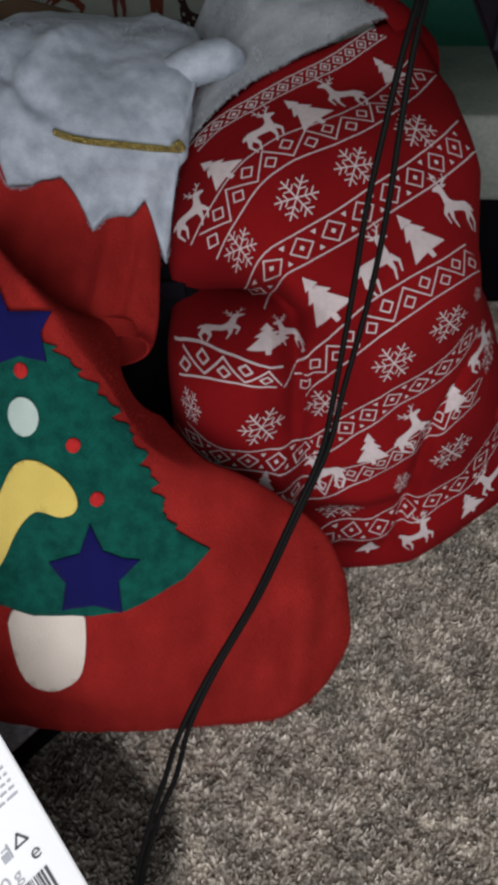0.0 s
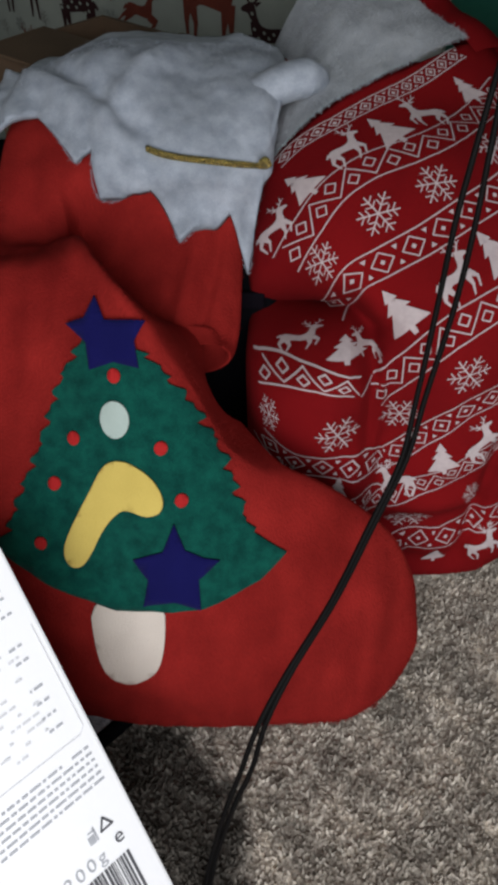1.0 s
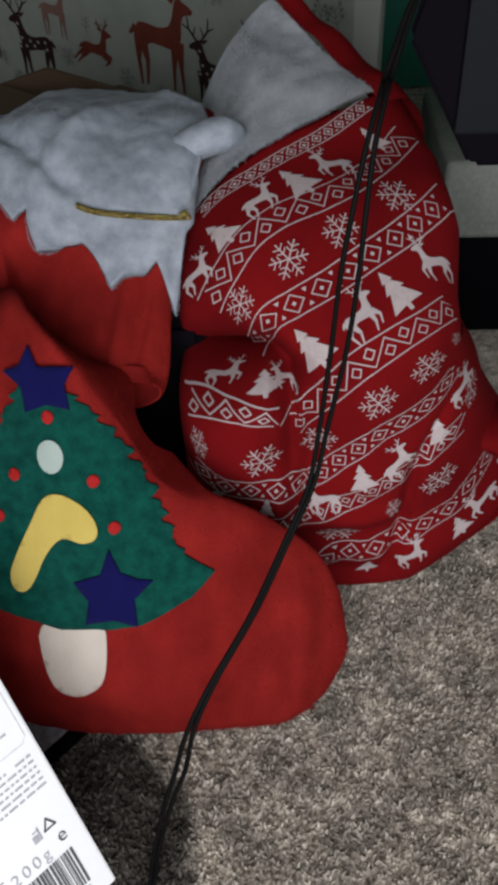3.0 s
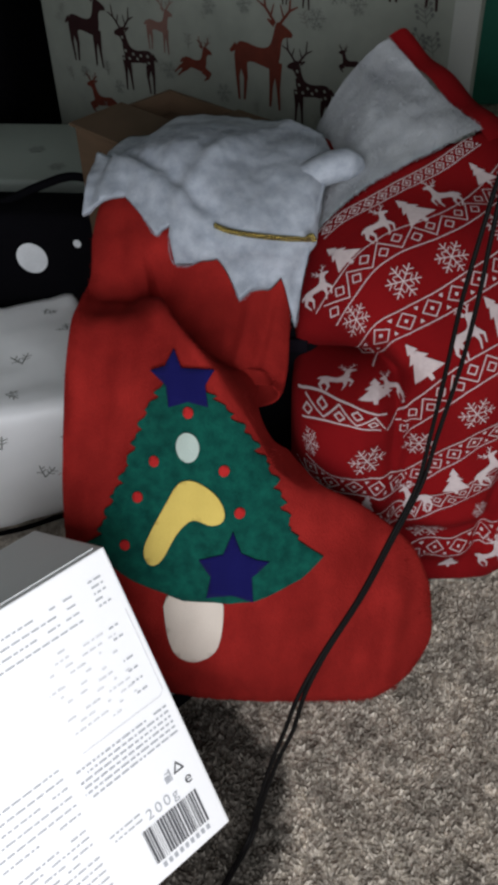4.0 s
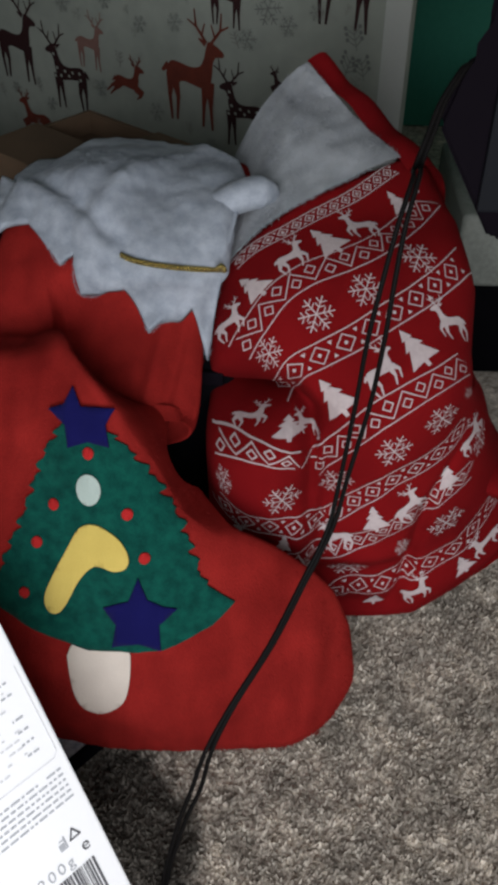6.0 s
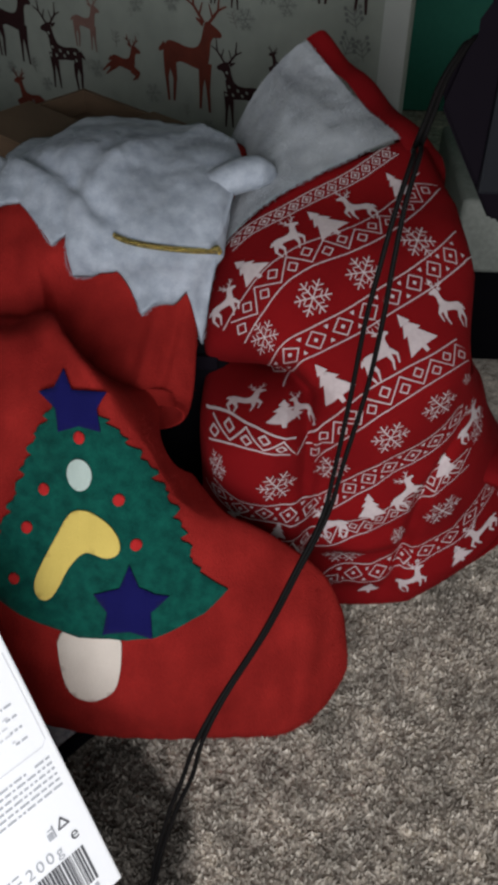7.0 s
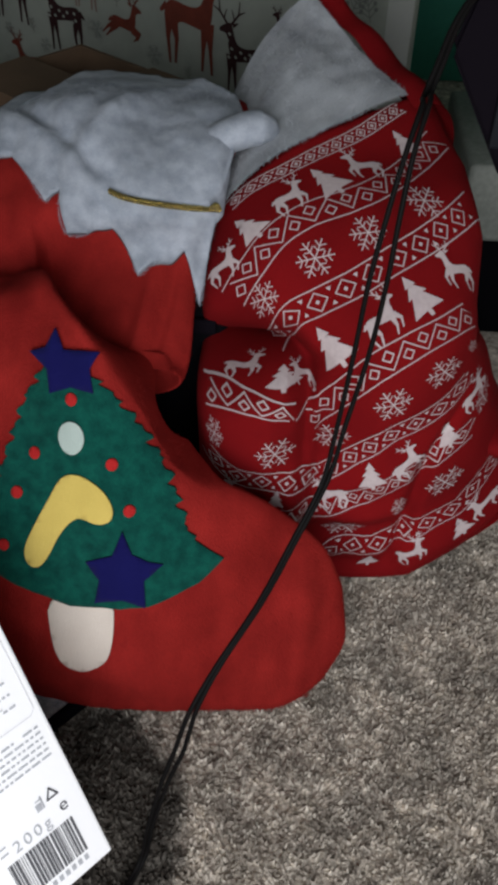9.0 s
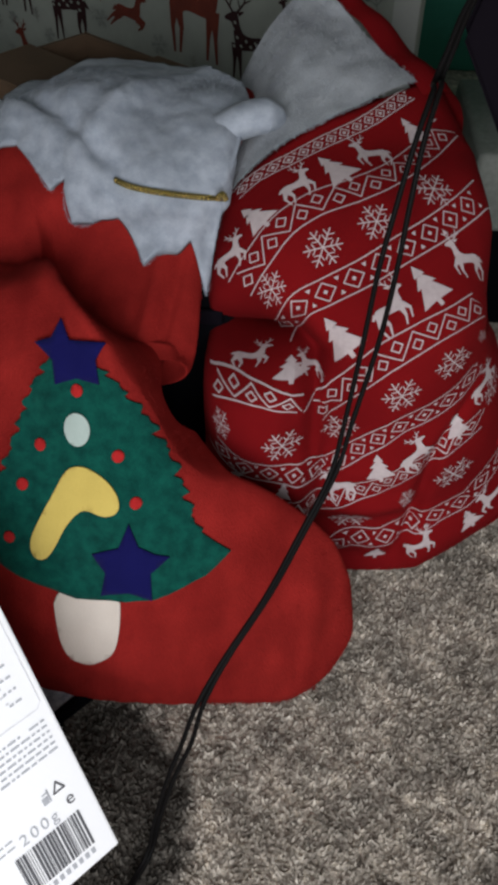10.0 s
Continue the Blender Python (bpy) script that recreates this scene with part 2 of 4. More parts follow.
mottle(CARPET, 26, 0.70, 1.18, 3.0)
mottle(RED_FELT, 32, 0.86, 1.06, 1.0)
mottle(WHITE_FELT, 40, 0.86, 1.08, 2.0)
mottle(FLEECE, 30, 0.82, 1.08, 5.0)
# darker rounded area beside the carton, painted into the pile's colour
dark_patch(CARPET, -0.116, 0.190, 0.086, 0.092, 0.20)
CARD_WHITE = mat("white_carton", (0.95, 0.95, 0.955), 0.45, second=(0.92, 0.92, 0.935), scale=12, spec=0.4)
INK = mat("grey_ink", (0.10, 0.10, 0.11), 0.6, scale=100)
PALE_INK = mat("pale_ink", (0.46, 0.47, 0.50), 0.6, scale=100)
FAINT_INK = mat("faint_ink", (0.72, 0.72, 0.74), 0.6, scale=100)
CABLE = mat("black_cable", (0.005, 0.005, 0.005), 0.5, second=(0.008, 0.006, 0.006), scale=120, spec=0.04)
GOLD = mat("gold_thread", (0.70, 0.54, 0.18), 0.20, metal=1.0, second=(0.05, 0.035, 0.010), amount=1.0, scale=700, bump=0.6, bump_scale=2500)
BROWN_CARD = mat("brown_cardboard", (0.10, 0.062, 0.036), 0.85, second=(0.06, 0.038, 0.022), scale=20, amount=0.7, bump=0.15, bump_scale=500, stretch=(1, 1, 6))
WRAP = mat("wrapping_paper", (0.31, 0.335, 0.295), 0.55, second=(0.22, 0.245, 0.215), scale=6, amount=0.8, bump=0.05, bump_scale=40, spec=0.35)
WRAP_EDGE = mat("plain_paper_margin", (0.42, 0.44, 0.42), 0.5, second=(0.35, 0.37, 0.35), scale=8, spec=0.35)
MOTIF_BROWN = mat("dark_brown_motif", (0.03, 0.009, 0.010), 0.7, scale=60)
MOTIF_RUST = mat("rust_motif", (0.15, 0.030, 0.017), 0.7, second=(0.06, 0.014, 0.010), scale=60)
MOTIF_PALE = mat("faded_motif", (0.22, 0.12, 0.10), 0.7, scale=60)
MOTIF_GREY = mat("grey_motif", (0.16, 0.17, 0.16), 0.7, scale=60)
MOTIF_FAINT = mat("faint_motif", (0.205, 0.21, 0.19), 0.7, second=(0.15, 0.14, 0.13), scale=60)
GREEN_WALL = mat("green_wall_paint", (0.045, 0.27, 0.19), 0.7, second=(0.032, 0.21, 0.15), scale=3, amount=0.8, bump=0.08, bump_scale=120)
# light tones chosen so that the unseen walls and ceiling bounce more light
PALE_WALL = mat("pale_wall_paint", (0.60, 0.61, 0.60), 0.8, second=(0.52, 0.53, 0.52), scale=3, bump=0.05, bump_scale=100)
CEIL = mat("white_ceiling_paint", (0.80, 0.80, 0.79), 0.9, scale=3, bump=0.05, bump_scale=100)
BLACK = mat("black_fabric", (0.003, 0.003, 0.004), 0.95, second=(0.005, 0.0045, 0.006), scale=30, bump=0.3, bump_scale=900, spec=0.02)
BLACK_SMOOTH = mat("black_plastic", (0.004, 0.003, 0.005), 0.85, second=(0.007, 0.005, 0.008), scale=8, spec=0.04)
SLATE = mat("slate_plastic", (0.006, 0.007, 0.010), 0.6, second=(0.004, 0.005, 0.007), scale=10, spec=0.12)
PALE_GREEN_PAPER = mat("pale_green_paper", (0.30, 0.34, 0.31), 0.6, second=(0.24, 0.27, 0.25), scale=5, spec=0.2)
DOT_WHITE = mat("white_dot_print", (0.62, 0.64, 0.66), 0.7, scale=50)
PAPER_WHITE = mat("white_present_paper", (0.92, 0.93, 0.94), 0.45, second=(0.82, 0.83, 0.85), scale=5, bump=0.05, bump_scale=60, spec=0.4)
PALE_PLASTIC = mat("pale_painted_wood", (0.27, 0.29, 0.26), 0.6, second=(0.13, 0.14, 0.125), scale=14, amount=0.8, bump=0.1, bump_scale=200)
GREY_KNIT = mat("grey_woven_cloth", (0.46, 0.47, 0.50), 0.9, second=(0.16, 0.17, 0.19), scale=160, amount=1.0, bump=0.6, bump_scale=700)


# ---- building helpers ----
def part(name, bm, material, parent=None, label="", flat=False):
    """Links a bmesh as one mesh object, under a thing or a part, and returns it."""
    me = bpy.data.meshes.new(name)
    bmesh.ops.recalc_face_normals(bm, faces=bm.faces)
    bm.to_mesh(me)
    bm.free()
    me.materials.append(material)
    if not flat:
        me.polygons.foreach_set("use_smooth", [True] * len(me.polygons))
    ob = new(name, me)
    if parent:
        ob.parent = parent
        ob.matrix_parent_inverse = parent.matrix_world.inverted()
    if label:
        ob["label"] = label
    return ob


def empty(name, at, label, category, group="", kind=""):
    ob = new(name)
    ob.location = at
    ob.matrix_world = Matrix.Translation(at)
    ob.empty_display_size = 0.02
    return tagged(ob, label, category, group, kind)


def sheet(fn, us, vs, close=False):
    """A grid of fn(u, v) over the given steps."""
    bm = bmesh.new()
    rows = [[bm.verts.new(fn(u, v)) for u in us] for v in vs]
    n = len(us)
    for a, b in zip(rows, rows[1:]):
        for i in range(n if close else n - 1):
            j = (i + 1) % n
            bm.faces.new((a[i], a[j], b[j], b[i]))
    return bm, rows


def block(x0, y0, z0, x1, y1, z1, bevel=0.0, m=None, seg=2):
    bm = bmesh.new()
    bmesh.ops.create_cube(bm, size=1.0, matrix=Matrix.Translation(((x0 + x1) / 2, (y0 + y1) / 2, (z0 + z1) / 2)) @ Matrix.Diagonal((x1 - x0, y1 - y0, z1 - z0, 1)))
    if bevel:
        bmesh.ops.bevel(bm, geom=bm.edges[:], offset=bevel, segments=seg, affect="EDGES", profile=0.6)
    if m is not None:
        bmesh.ops.transform(bm, matrix=m, verts=bm.verts)
    return bm


def cut_flat(outlines, cell):
    """Flat faces from outlines in (u, v), cut into cells small enough to follow a curved cloth."""
    bm = bmesh.new()
    for poly in outlines:
        bm.faces.new([bm.verts.new((p[0], p[1], 0)) for p in poly])
    bm.normal_update()
    bmesh.ops.triangulate(bm, faces=bm.faces[:], ngon_method="EAR_CLIP")
    for k in (0, 1):
        lo, hi = min(v.co[k] for v in bm.verts), max(v.co[k] for v in bm.verts)
        c = math.floor(lo / cell) * cell + cell
        while c < hi:
            co, no = [0, 0, 0], [0, 0, 0]
            co[k], no[k] = c, 1
            bmesh.ops.bisect_plane(bm, geom=bm.verts[:] + bm.edges[:] + bm.faces[:], plane_co=co, plane_no=no, dist=1e-6)
            c += cell
    bmesh.ops.triangulate(bm, faces=bm.faces[:])
    return bm


def laid(outlines, fn, lift, thick, cell=0.006):
    """Pieces of cloth cut to outlines and laid on the surface fn(u, v, lift)."""
    if not thick:
        # printed shapes that cross lie a hair above one another
        bm = bmesh.new()
        for i, poly in enumerate(outlines):
            one = cut_flat([poly], cell)
            for v in one.verts:
                v.co = fn(v.co.x, v.co.y, lift + 0.00004 * (i % 9))
            me = bpy.data.meshes.new("tmp")
            one.to_mesh(me)
            bm.from_mesh(me)
            bpy.data.meshes.remove(me)
            one.free()
        return bm
    bm = cut_flat(outlines, cell)
    low = bm.verts[:]
    r = bmesh.ops.extrude_face_region(bm, geom=bm.faces[:])
    high = [g for g in r["geom"] if isinstance(g, bmesh.types.BMVert)]
    for v in high:
        v.co = fn(v.co.x, v.co.y, lift + thick)
    for v in low:
        if v.is_valid:
            v.co = fn(v.co.x, v.co.y, lift)
    return bm


def tube(points, radius, seg=10, n=120):
    """A round cord along a smooth line."""
    s, q = spline(points, n)
    bm = bmesh.new()
    rows = []
    up = Vector((0.3, 0.2, 1)).normalized()
    for i, p in enumerate(q):
        d = Vector(q[min(i + 1, len(q) - 1)] - q[max(i - 1, 0)]).normalized()
        a = d.cross(up).normalized()
        b = d.cross(a)
        rows.append([bm.verts.new(Vector(p) + radius * (math.cos(t) * a + math.sin(t) * b)) for t in np.linspace(0, 2 * math.pi, seg, endpoint=False)])
    for r0, r1 in zip(rows, rows[1:]):
        for i in range(seg):
            bm.faces.new((r0[i], r0[(i + 1) % seg], r1[(i + 1) % seg], r1[i]))
    bm.faces.new(rows[0])
    bm.faces.new(rows[-1])
    return bm


def rounded(pts, n=3):
    """A closed outline with its corners softened."""
    s = np.array(pts, float)
    for _ in range(n):
        a, b = s, np.roll(s, -1, axis=0)
        s = np.stack([0.75 * a + 0.25 * b, 0.25 * a + 0.75 * b], 1).reshape(-1, 2)
    return s.tolist()


# ---- room ----
def wall(name, *box, material=PALE_WALL):
    return tagged(part(name, block(*box), material, flat=True), "plain painted wall of the dim room", "wall", kind="structure")


wall("wall_north", -1.7, 1.62, 0, 1.7, 1.72, 2.4, material=GREEN_WALL)
# unseen walls and ceiling, added to close the room around the lamp
wall("wall_east", 1.7, -0.75, 0, 1.8, 1.72, 2.4)
wall("wall_west", -1.8, -0.75, 0, -1.7, 1.72, 2.4)
bm = bmesh.new()
for b in ((-1.7, -0.75, 0, -0.44, -0.65, 2.4), (0.56, -0.75, 0, 1.7, -0.65, 2.4), (-0.44, -0.75, 0, 0.56, -0.65, 0.25), (-0.44, -0.75, 1.15, 0.56, -0.65, 2.4)):
    o = block(*b)
    me = bpy.data.meshes.new("tmp")
    o.to_mesh(me)
    bm.from_mesh(me)
    bpy.data.meshes.remove(me)
    o.free()
tagged(part("wall_south", bm, PALE_WALL, flat=True), "unseen pale painted wall with an opening for the added light", "wall", kind="structure")
tagged(part("ceiling", block(-1.8, -0.75, 2.4, 1.8, 1.72, 2.5), CEIL, flat=True), "unseen plain white ceiling, added to bounce light", "ceiling", kind="structure")


def blades(name, roots, ways, length, width, material, parent, rng, label="", curl=0.5):
    """Many short fibres, each a bent blade of two faces."""
    n = len(roots)
    side = np.cross(ways, rng.normal(0, 1, (n, 3)))
    side /= np.linalg.norm(side, axis=1, keepdims=True) + 1e-9
    ln, wd = length * rng.uniform(0.6, 1.3, (n, 1)), width * rng.uniform(0.6, 1.3, (n, 1))
    lean = rng.normal(0, curl, (n, 3)) * ln * 0.5
    mid, tip = roots + ways * ln * 0.55 + lean * 0.25, roots + ways * ln + lean
    v = np.stack([roots - side * wd / 2, roots + side * wd / 2, mid + side * wd / 2, mid - side * wd / 2, tip], 1).reshape(-1, 3)
    k = np.arange(n)[:, None] * 5
    faces = (k + np.array([0, 1, 2, 3])).tolist() + (k + np.array([3, 2, 4])).tolist()
    me = bpy.data.meshes.new(name)
    me.from_pydata(v.tolist(), [], faces)
    me.materials.append(material)
    ob = new(name, me)
    if parent:
        ob.parent = parent
        ob.matrix_parent_inverse = parent.matrix_world.inverted()
    if label:
        ob["label"] = label
    ob["kind"] = "stuff"
    return ob


def carpet():
    """Cut pile: a backing and, where it is seen close, a dense field of tufts."""
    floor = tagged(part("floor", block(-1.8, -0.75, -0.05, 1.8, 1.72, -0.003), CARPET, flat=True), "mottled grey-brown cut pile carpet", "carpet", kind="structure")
    rng = np.random.default_rng(4)
    step = 0.00165
    gx, gy = np.meshgrid(np.arange(-0.22, 0.36, step), np.arange(0.11, 0.66, step))
    n = gx.size
    roots = np.stack([gx.ravel(), gy.ravel(), np.full(n, -0.004)], 1) + rng.normal(0, 0.0006, (n, 3)) * (1, 1, 0)
    # tufts lean together in patches
    lean = np.array([noise.noise_vector((x * 60, y * 60, 0)) for x, y in roots[:, :2]])
    ways = np.stack([0.5 * lean[:, 0], 0.5 * lean[:, 1], np.ones(n)], 1)
    ways /= np.linalg.norm(ways, axis=1, keepdims=True)
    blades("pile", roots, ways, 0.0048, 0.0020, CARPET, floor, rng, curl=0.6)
    return floor


carpet()


# ---- the felt stocking ----
def stocking():
    ob = empty("christmas_stocking", (-0.06, 0.30, 0), "red felt stocking with a tree applique, propped against a cardboard box", "stocking")

    def skin(u, v):
        """u: -1 to 1 over the front, 1 to 3 over the back."""
        l, r = stock_edges(v)
        e = u if u <= 1 else 2 - u
        e = math.sin(e * math.pi / 2)
        x = (l + r) / 2 + (r - l) / 2 * e * 0.9999
        if u <= 1:
            return stock_front(x, v)
        p = stock_mid(x, v)
        n = STOCK.out(v)
        p -= np.array([0, n[0], n[1]]) * 0.016 * stock_lens(x, v) * (1 - smooth(0.38, 0.46, v))
        p[2] = max(p[2], 0.002)
        return p
    us = np.concatenate([np.linspace(-1, 1, 240), np.linspace(1, 3, 50)[1:-1]])
    vs = np.concatenate([np.linspace(0, 0.03, 10), np.linspace(0.034, 0.552, 200)])
    bm, rows = sheet(skin, us, vs, close=True)
    bm.faces.new(rows[0])
    bm.faces.new(rows[-1])
    part("sock", bm, RED_FELT, ob, "worn red felt with a soft fold at the ankle")
    return ob


stocking_ob = stocking()

STAR_TOP = [(-0.1183, 0.3021), (-0.1126, 0.2916), (-0.0897, 0.2914), (-0.0958, 0.2828), (-0.0938, 0.2702), (-0.1073, 0.2728), (-0.121, 0.268), (-0.1227, 0.2813), (-0.1346, 0.2898), (-0.1238, 0.2925)]
STAR_LOW = [(-0.0758, 0.186), (-0.0702, 0.1696), (-0.0511, 0.1618), (-0.0626, 0.1524), (-0.0615, 0.1325), (-0.0769, 0.1363), (-0.095, 0.1315), (-0.0917, 0.1495), (-0.0998, 0.1622), (-0.0829, 0.1679)]
TREE_LEFT = [(-0.1211, 0.285), (-0.1373, 0.2593), (-0.15, 0.2233), (-0.1618, 0.1955), (-0.1696, 0.1745)]
TREE_RIGHT = [(-0.0385, 0.1735), (-0.0485, 0.2040), (-0.0545, 0.2216), (-0.0635, 0.2371), (-0.0725, 0.2521), (-0.0840, 0.2651), (-0.0935, 0.2770)]
TREE_FOOT = [(-0.1834, 0.1651), (-0.173, 0.1575), (-0.1469, 0.1404), (-0.111, 0.1271), (-0.0789, 0.1283), (-0.0517, 0.134), (-0.0289, 0.1431), (-0.0141, 0.1576)]
CANE = [(-0.1098, 0.2194), (-0.1002, 0.2191), (-0.0885, 0.2126), (-0.0813, 0.2014), (-0.0819, 0.1925), (-0.0903, 0.1892), (-0.0988, 0.1924), (-0.1059, 0.1922), (-0.116, 0.18), (-0.1245, 0.1618), (-0.1306, 0.1546), (-0.1376, 0.1567), (-0.1398, 0.1671), (-0.1317, 0.1847), (-0.1218, 0.2033), (-0.1158, 0.2148)]
TRUNK = [(-0.1272, 0.1356), (-0.105, 0.134), (-0.0827, 0.1365), (-0.0827, 0.1077), (-0.0895, 0.0868), (-0.1042, 0.0792), (-0.1163, 0.0822), (-0.1242, 0.1005)]


def toothed(line, teeth, depth, side, rising):
    """A line with small rounded teeth cut along it, their tips at the lower end."""
    s, q = spline(line, 80)
    out = []
    for i in range(teeth * 6 + 1):
        t = i / (teeth * 6)
        p = np.array([np.interp(t * s[-1], s, q[:, k]) for k in (0, 1)])
        f = (i % 6) / 6
        f = 1 - f if rising else f
        p[0] += side * depth * (math.sin(f * math.pi * 0.62) + 0.25 * math.sin(i * 1.7))
        out.append(p.tolist())
    return out


def applique(name, outline, material, label, lift, thick=0.0016):
    part(name, laid([outline], stock_front, lift, thick), material, stocking_ob, label)


applique("trunk_patch", rounded(TRUNK[:1] + TRUNK[2:3] + TRUNK[3:], 2), PINKISH_FELT, "cream felt tree trunk patch", 0.0006)
applique("tree_patch", toothed(TREE_LEFT, 9, 0.0040, -1, False) + TREE_FOOT + toothed(TREE_RIGHT, 8, 0.0062, 1, True), GREEN_FELT, "dark green felt tree with toothed sides", 0.0012)
applique("star_patch", STAR_TOP, BLUE_FELT, "navy felt star at the tip of the tree", 0.0030)
applique("star_patch", STAR_LOW, BLUE_FELT, "navy felt star low on the tree", 0.0030)
applique("cane_patch", rounded(CANE, 2), YELLOW_FELT, "yellow felt bent shape", 0.0030)


def disc(x, v, rx, rv, n=20):
    return [(x + rx * math.cos(t), v + rv * math.sin(t)) for t in np.linspace(0, 2 * math.pi, n, endpoint=False)]


applique("oval_patch", disc(-0.1076, 0.2421, 0.0082, 0.0105, 28), GREY_FELT, "pale grey felt oval", 0.0030)
for x, v in ((-0.1073, 0.2659), (-0.0826, 0.2272), (-0.0715, 0.1992), (-0.1316, 0.2296), (-0.1431, 0.204), (-0.1525, 0.169)):
    applique("berry_dot", disc(x, v, 0.0036, 0.0038, 14), DOT_RED, "small red felt dot", 0.0030)

CUFF_LOW = [(-0.2055, 0.4344), (-0.1819, 0.4436), (-0.1737, 0.4461), (-0.1609, 0.4342), (-0.1461, 0.4176), (-0.1365, 0.4241), (-0.1332, 0.3992), (-0.1013, 0.4008), (-0.0845, 0.3787), (-0.0722, 0.3811), (-0.0544, 0.393), (-0.0431, 0.3783), (-0.0402, 0.3923), (-0.0324, 0.4217)]
CUFF_TOP = [(-0.026, 0.460), (-0.022, 0.500), (-0.030, 0.528), (-0.052, 0.546), (-0.095, 0.575), (-0.150, 0.572), (-0.195, 0.556), (-0.207, 0.500)]


def cuff_cloth(x, v, lift):
    w = smooth(0.40, 0.47, v)
    k = 0.003 * (1 + math.sin(70 * x + 9 * v)) * w + 0.0025 * (1 + math.sin(60 * v - 30 * x)) * w + 0.007 * bump(x, -0.125 + 0.6 * (v - 0.44), 0.010) * smooth(0.42, 0.45, v)
    k += 0.0035 * (1 + math.sin(60 * x)) * smooth(0.45, 0.40, v) + 0.0030 * noise.noise((45 * x, 45 * v, 0)) + 0.0016 * noise.noise((120 * x, 120 * v, 3)) + 0.0025
    k *= 1 - 0.7 * smooth(0.465, 0.525, v)
    crease = np.interp(x, [-0.2065, -0.1672, -0.1375, -0.1091], [0.5108, 0.4744, 0.4549, 0.4325])
    k -= 0.0055 * bump(v, crease, 0.0045) * smooth(-0.095, -0.125, x)
    k += 0.0045 * bump(v, crease - 0.013, 0.009) * smooth(-0.095, -0.125, x)
    return stock_front(x, v, lift + k)


part("cuff", laid([CUFF_LOW + CUFF_TOP], cuff_cloth, 0.002, 0.004, 0.004), WHITE_FELT, stocking_ob, "white felt cuff with a pointed zigzag edge")
GOLD_LINE = [(-0.1025, 0.4223), (-0.0944, 0.419), (-0.0842, 0.4168), (-0.0682, 0.415), (-0.0486, 0.4165), (-0.033, 0.4203)]
gs, gq = spline([tuple(cuff_cloth(x, v, 0.0074)) for x, v in GOLD_LINE], 120)
gold = part("gold_cord", tube(gq[::8].tolist(), 0.0007, 6, 60), GOLD, stocking_ob, "twisted gold metallic cord")
for phase in (0.0, 2.1, 4.2):
    twist = [(p[0], p[1] + 0.0013 * math.cos(phase + i * 0.75), p[2] + 0.0013 * math.sin(phase + i * 0.75)) for i, p in enumerate(gq)]
    part("ply", tube(twist, 0.0009, 6, len(twist) * 3), GOLD, gold)


# ---- the printed sack ----
def sack():
    ob = empty("gift_sack", (0.09, 0.52, 0), "stuffed red cloth sack with white winter print and fleece lining", "sack")
    us = np.concatenate([np.linspace(-1, 1, 150), np.linspace(1, 3, 40)[1:-1]])
    vs = np.linspace(0, SACK.length, 200)
    bm, rows = sheet(lambda u, v: sack_at(u if u <= 2 else u - 4, v), us, vs, close=True)
    bm.faces.new(rows[0])
    part("bag", bm, SACK_RED, ob, "dark red woven cotton, bulging and creased")
    return ob


sack_ob = sack()


# ---- the white print on the sack ----
def stroke(a, b, w):
    a, b = np.array(a, float), np.array(b, float)
    d = (b - a) / (np.linalg.norm(b - a) + 1e-9)
    n = np.array([-d[1], d[0]]) * w / 2
    a, b = a - d * w * 0.3, b + d * w * 0.3
    return [(a + n).tolist(), (b + n).tolist(), (b - n).tolist(), (a - n).tolist()]


def rhomb(c, rs, rn, w):
    p = [(c[0] - rs, c[1]), (c[0], c[1] + rn), (c[0] + rs, c[1]), (c[0], c[1] - rn)]
    return [stroke(p[i], p[(i + 1) % 4], w) for i in range(4)]


def inside(x, v, gap=0.004):
    l, r = np.interp(v, SACK_V, SACK_L), np.interp(v, SACK_V, SACK_R)
    return l + gap < x < r - gap


def printed(name, shapes, label=""):
    shapes = [s for s in shapes if all(inside(*p) for p in s)]
    if shapes:
        part(name, laid(shapes, sack_x, 0.0008, 0, 0.004), PRINT, sack_ob, label)


def strip(kind, width, line, pitch=0.0):
    """A printed border along a line on the cloth: two edge lines with diamonds or a key pattern between them."""
    s, q = spline(line, 160)
    total = s[-1]

    def put(a, n):
        p = np.array([np.interp(a, s, q[:, k]) for k in (0, 1)])
        d = np.array([np.interp(min(a + 0.004, total), s, q[:, k]) - np.interp(max(a - 0.004, 0), s, q[:, k]) for k in (0, 1)])
        d /= np.linalg.norm(d) + 1e-9
        return (p + n * np.array([-d[1], d[0]])).tolist()
    shapes, h, w = [], width / 2, 0.0008
    step = 0.004
    k = int(total / step)
    for i in range(k):
        for n in (-h, h):
            shapes.append([(i * step, n - w / 2), ((i + 1) * step, n - w / 2), ((i + 1) * step, n + w / 2), (i * step, n + w / 2)])
    pitch = pitch or width * (1.12 if kind == "D" else 0.70)
    for i in range(int(total / pitch)):
        c = (i + 0.5) * pitch
        if kind == "D":
            shapes += rhomb((c, 0), pitch * 0.36, h * 0.72, w)
            shapes.append([(c - 0.0016, 0), (c, 0.0016), (c + 0.0016, 0), (c, -0.0016)])
            for n in (-1, 1):
                e = c + pitch / 2
                shapes.append([(e - 0.0017, n * h * 0.68), (e, n * h * 0.36), (e + 0.0017, n * h * 0.68)])
        else:
            o = h * 0.27 * (1 if i % 2 else -1)
            shapes += rhomb((c, o), pitch * 0.30, h * 0.40, w)
            shapes.append(stroke((c, -o * 2.6), (c + pitch, o * 2.6), w))
    return [[put(*p) for p in sh] for sh in shapes]


